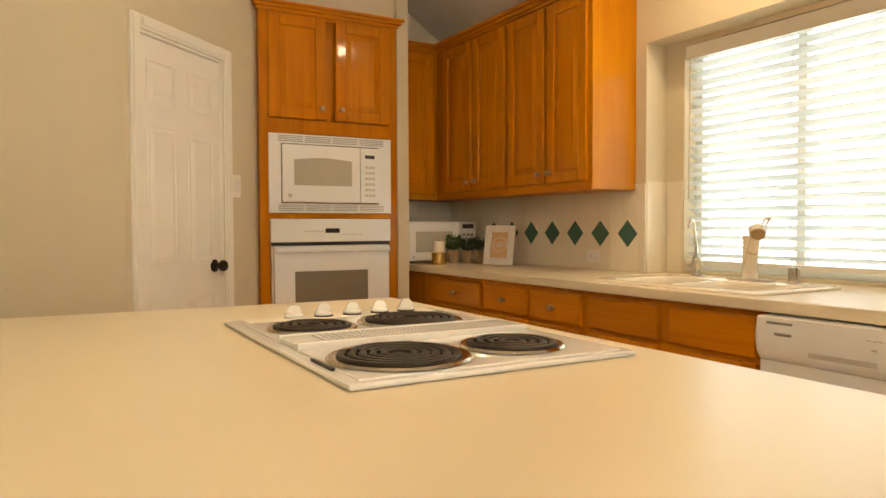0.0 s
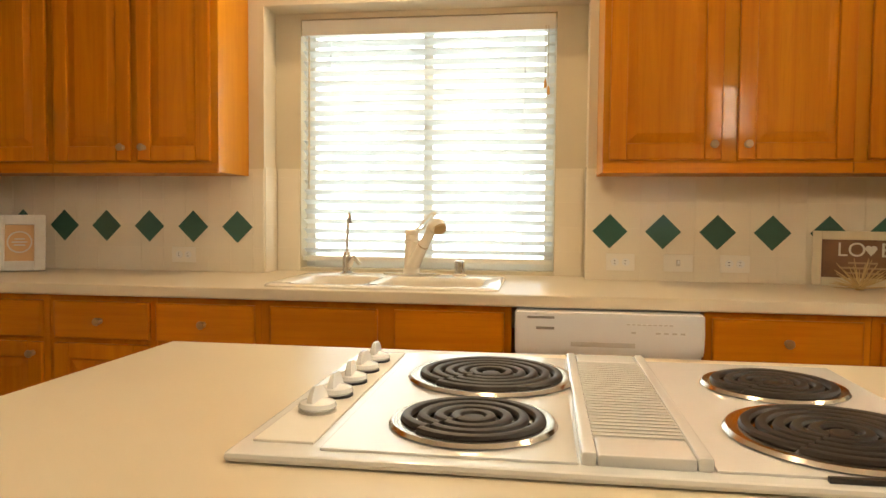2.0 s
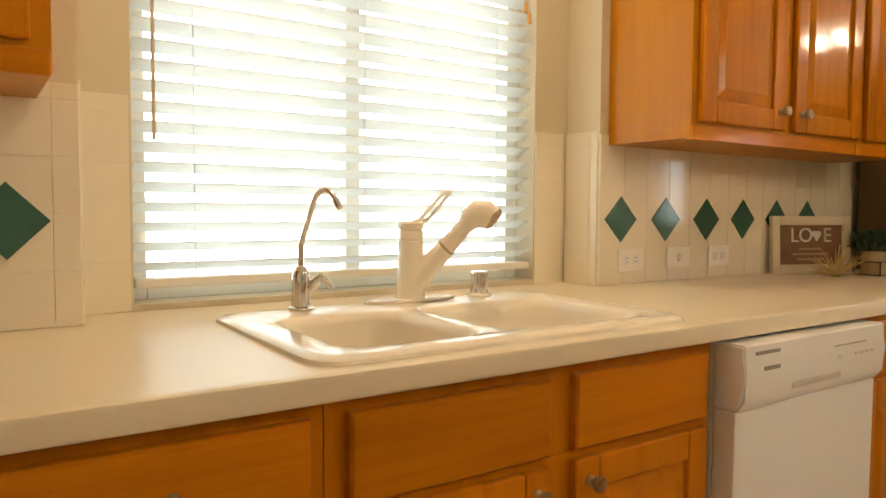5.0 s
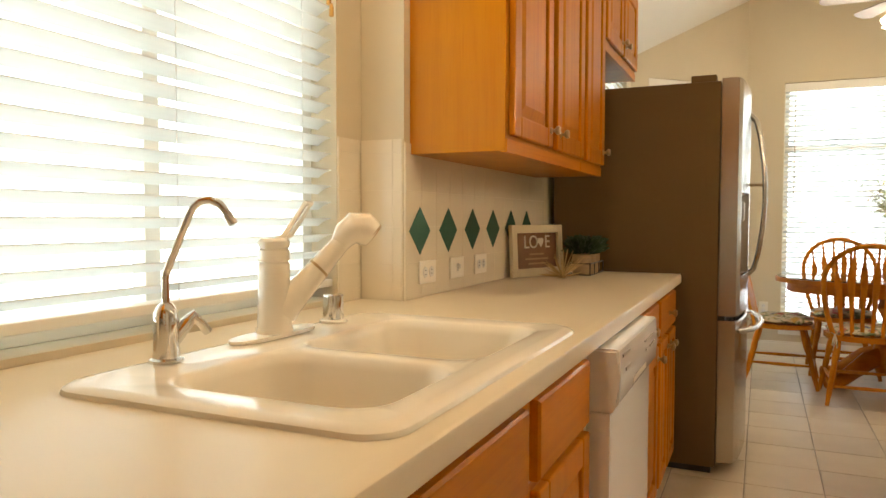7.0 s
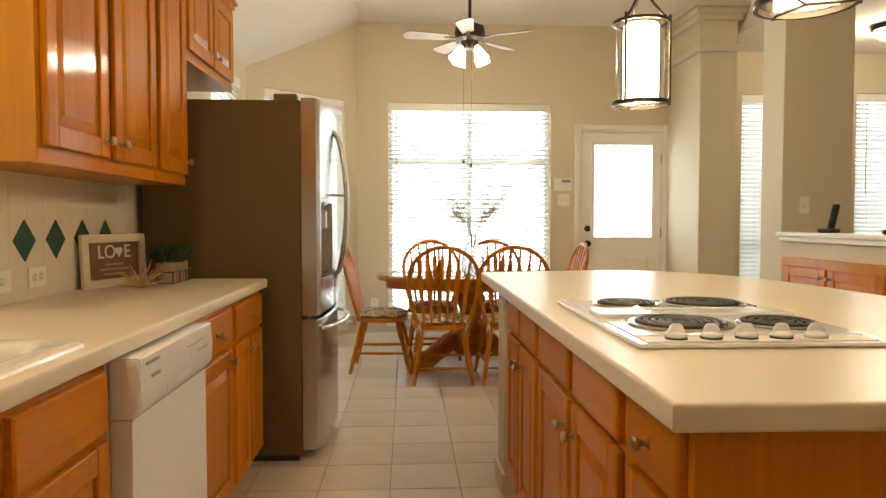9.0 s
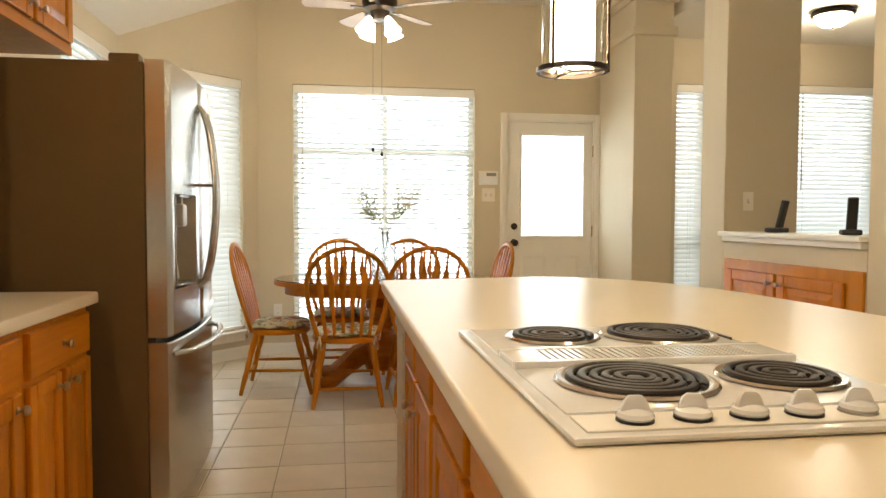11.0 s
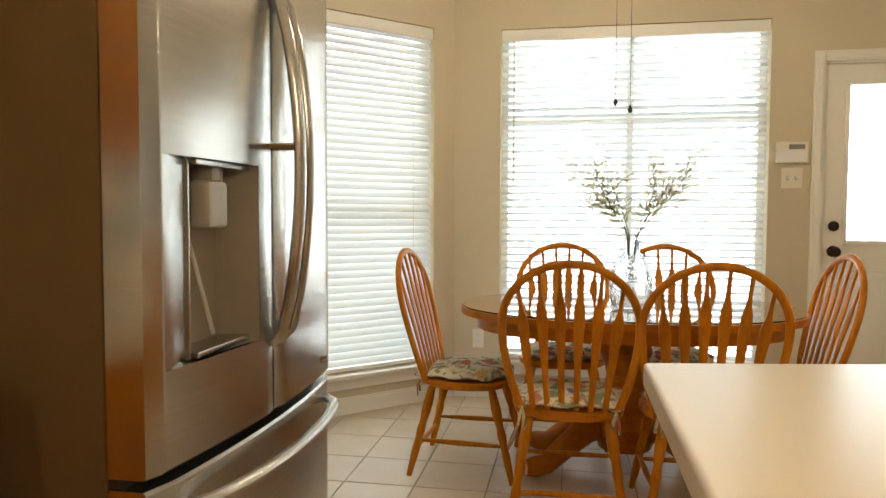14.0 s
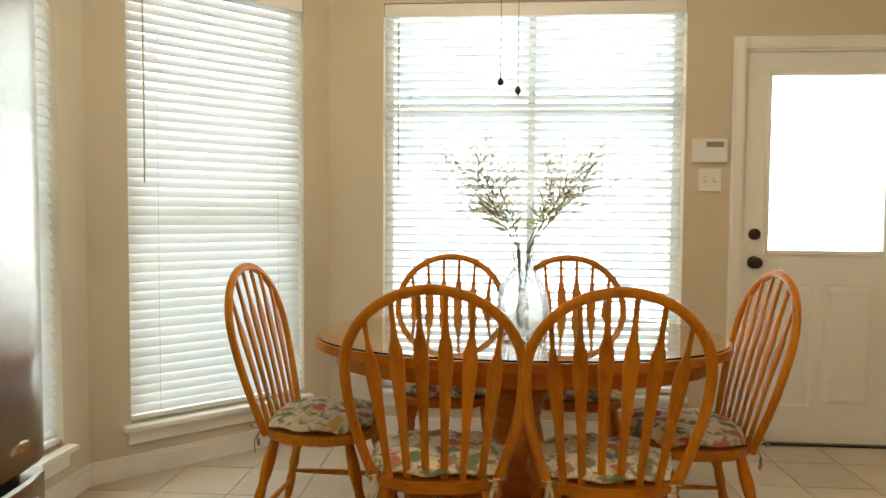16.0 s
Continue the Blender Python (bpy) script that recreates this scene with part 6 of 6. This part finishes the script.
# straw starburst
st = thing("straw_starburst", pose(3.564, 0.635, 0.9155), "golden straw starburst ornament on the counter", "ornament")
bm = bmesh.new()
rng = random.Random(7)
for k in range(46):
    a, e = rng.uniform(0, 2 * math.pi), rng.uniform(0.02, 1.35)
    ln = rng.uniform(0.075, 0.125)
    d = Vector((math.cos(a) * math.cos(e), math.sin(a) * math.cos(e), math.sin(e)))
    bm_sweep(bm, [Vector((0, 0, 0.008)) + d * 0.004, Vector((0, 0, 0.008)) + d * ln], [0.0034, 0.0012], 5)
bm_lathe(bm, [(0, 0), (0.016, 0.002), (0.014, 0.014), (0, 0.018)], 14)
put("straws", bm, M_STRAW, st)

# wooden planter with three compartments
wp = thing("wooden_planter", pose(3.535, 0.335, 0.915, 0, 0, -90), "three wooden pots of dark green foliage in a wire rack", "planter")
for i in range(3):
    bm = bmesh.new()
    bm_lathe(bm, [(0, 0), (0.040, 0), (0.043, 0.02), (0.043, 0.085), (0.041, 0.09), (0.036, 0.09), (0.036, 0.075), (0, 0.074)], 10)
    put("pot", bm, M_POT, wp, True, pose(-0.088 + 0.088 * i, 0, 0, 0, 0, 18))
    bm = bmesh.new()
    tuft(bm, random.Random(20 + i), 420, 0.056, 0.066, 0.036, 0.008)
    tagged(put("leaves", bm, M_DLEAF, wp, False, pose(-0.088 + 0.088 * i, 0, 0.075)), kind="stuff")

bm = bmesh.new()
for z in (0.003, 0.052):
    for p, q in (((-0.136, -0.048), (0.136, -0.048)), ((0.136, -0.048), (0.136, 0.048)), ((0.136, 0.048), (-0.136, 0.048)), ((-0.136, 0.048), (-0.136, -0.048))):
        bm_sweep(bm, [(*p, z), (*q, z)], 0.0026, 6)
for x in (-0.136, -0.045, 0.045, 0.136):
    for y in (-0.048, 0.048):
        bm_sweep(bm, [(x, y, 0.0), (x, y, 0.055)], 0.0026, 6)
put("wire_rack", bm, M_BLACK, wp)

# cordless phones on the ledge
for x, y, rz in ((-0.21, -0.79, 20), (-0.21, -0.20, -30)):
    ph = thing("cordless_phone", pose(x, y, 1.112, 0, 0, rz), "black cordless phone standing in its cradle on the ledge", "phone", "phones on the ledge")
    box("cradle", (-0.045, -0.05, 0), (0.045, 0.05, 0.028), M_BLACK, ph, 0.009)
    box("handset", (-0.024, -0.013, 0.0), (0.024, 0.013, 0.17), M_BLACK, ph, 0.008, pose(0, 0.012, 0.018, -14))
    box("screen", (-0.017, -0.0145, 0.105), (0.017, -0.012, 0.145), M_GREY, ph, 0.001, pose(0, 0.012, 0.018, -14))


# ---- tiles ----
def tile_mesh(w, h, t, bev):
    bm = bmesh.new()
    lo = [bm.verts.new((x, 0, z)) for x, z in ((0, 0), (w, 0), (w, h), (0, h))]
    hi = [bm.verts.new((x, -t, z)) for x, z in ((bev, bev), (w - bev, bev), (w - bev, h - bev), (bev, h - bev))]
    mid = [bm.verts.new((x, -t + bev * 0.6, z)) for x, z in ((0, 0), (w, 0), (w, h), (0, h))]
    bm.faces.new(hi)
    for a, b in ((lo, mid), (mid, hi)):
        for k in range(4):
            bm.faces.new((a[k], a[(k + 1) % 4], b[(k + 1) % 4], b[k]))
    return bm


P = 0.1095
def tile_field(name, m, length, z0, z1, label, diamonds=()):
    f = structure(box(name, (0, -0.003, z0), (length, -0.0002, z1), M_GROUT, None, 0, m), label)
    cache = {}
    rows = []
    z = z0
    while z < z1 - 0.01:
        rows.append((z, min(P, z1 - z)))
        z += P
    x = 0.0
    while x < length - 0.008:
        w = min(P, length - x)
        for z, h in rows:
            key = (round(w, 3), round(h, 3))
            q = pose(x + 0.001 + random.uniform(-0.0003, 0.0003), -0.0028, z + 0.0008, random.uniform(-0.06, 0.06), 0, random.uniform(-0.06, 0.06))
            if key not in cache:
                cache[key] = put("tile", tile_mesh(w - 0.0012, h - 0.0012, 0.0024, 0.0007), M_TILEW, f, False, q)
            else:
                share("tile", cache[key], f, q)
        x += P
    first = None
    for dx in diamonds:
        q = pose(dx, -0.0053, 1.122, 0, 45, 0) @ pose(-0.0515, 0, -0.0515)
        if first is None:
            first = put("diamond_tile", tile_mesh(0.103, 0.103, 0.003, 0.0012), M_GREEN, f, False, q)
        else:
            share("diamond_tile", first, f, q)
    return f


tile_field("trim_tiles_sink_side", pose(3.785, 1.63, 0, 0, 0, -90), 1.46, 0.9155, 1.385, "cream glazed wall tiles with a row of green diamonds", [1.63 - y for y in (1.535, 1.318, 1.1, 0.885, 0.668, 0.452)])
tile_field("trim_tiles_corner_side", pose(3.785, 5.085, 0, 0, 0, -90), 2.02, 0.9155, 1.385, "cream glazed wall tiles with a row of green diamonds", [5.085 - y for y in (3.19, 3.404, 3.62, 3.835, 4.05, 4.265, 4.48)])
tile_field("trim_tiles_back", pose(3.057, 5.088, 0, 0, 0, 0), 0.726, 0.9155, 1.35, "cream glazed wall tiles behind the corner microwave")
tile_field("trim_tiles_niche_a", pose(3.79, NICHE[1], 0, 0, 0, 0), 0.14, 0.9155, 1.395, "cream glazed tiles lining the window niche")
tile_field("trim_tiles_niche_b", pose(3.93, NICHE[0], 0, 0, 0, 180), 0.14, 0.9155, 1.395, "cream glazed tiles lining the window niche")
tile_field("trim_tiles_niche_c", pose(3.932, NICHE[1] - 0.01, 0, 0, 0, -90), 0.105, 0.9155, 1.395, "cream glazed tiles beside the window")
tile_field("trim_tiles_niche_d", pose(3.932, SINK_W[0] - 0.003, 0, 0, 0, -90), 0.12, 0.9155, 1.395, "cream glazed tiles beside the window")

# floor: grout bed, single tiles near the walk, the rest in one piece
flr = structure(box("floor", (-5.6, SOUTH - 0.02, -0.06), (4.0, 5.1, -0.005), M_FGROUT, None, 0), "beige ceramic floor tiles with dark grout")
TX, TY = 0.314, 0.3205


def floor_tile_bm(bm, x, y):
    g, b = 0.0026, 0.0025
    corners = ((-1, -1), (1, -1), (1, 1), (-1, 1))
    lo = [bm.verts.new((x + a * (TX / 2 - g), y + c * (TY / 2 - g), -0.005)) for a, c in corners]
    md = [bm.verts.new((x + a * (TX / 2 - g), y + c * (TY / 2 - g), -0.0012)) for a, c in corners]
    hi = [bm.verts.new((x + a * (TX / 2 - g - b), y + c * (TY / 2 - g - b), 0.0)) for a, c in corners]
    bm.faces.new(hi)
    for p, q in ((lo, md), (md, hi)):
        for k in range(4):
            bm.faces.new((p[k], p[(k + 1) % 4], q[(k + 1) % 4], q[k]))


first = None
rest = bmesh.new()
X0, Y0 = 2.239 + TX / 2, 0.160 + TY / 2
for i in range(-25, 6):
    for j in range(-12, 16):
        x, y = X0 + i * TX, Y0 + j * TY
        if x > 4.05 or y < SOUTH - 0.12 or y > 5.1:
            continue
        if 0.3 < x and -3.6 < y < 2.9 and not (0.9 < x < 1.95 and 0.45 < y < 2.5):
            q = pose(x, y, random.uniform(-0.0006, 0.0003), random.uniform(-0.06, 0.06), random.uniform(-0.06, 0.06), 0)
            if first is None:
                b = bmesh.new()
                floor_tile_bm(b, 0, 0)
                first = put("tile", b, M_FLOORT, flr, False, q)
            else:
                share("tile", first, flr, q)
        else:
            floor_tile_bm(rest, x, y)
tagged(put("tile_rest", rest, M_FLOORT, flr, False), kind="stuff")
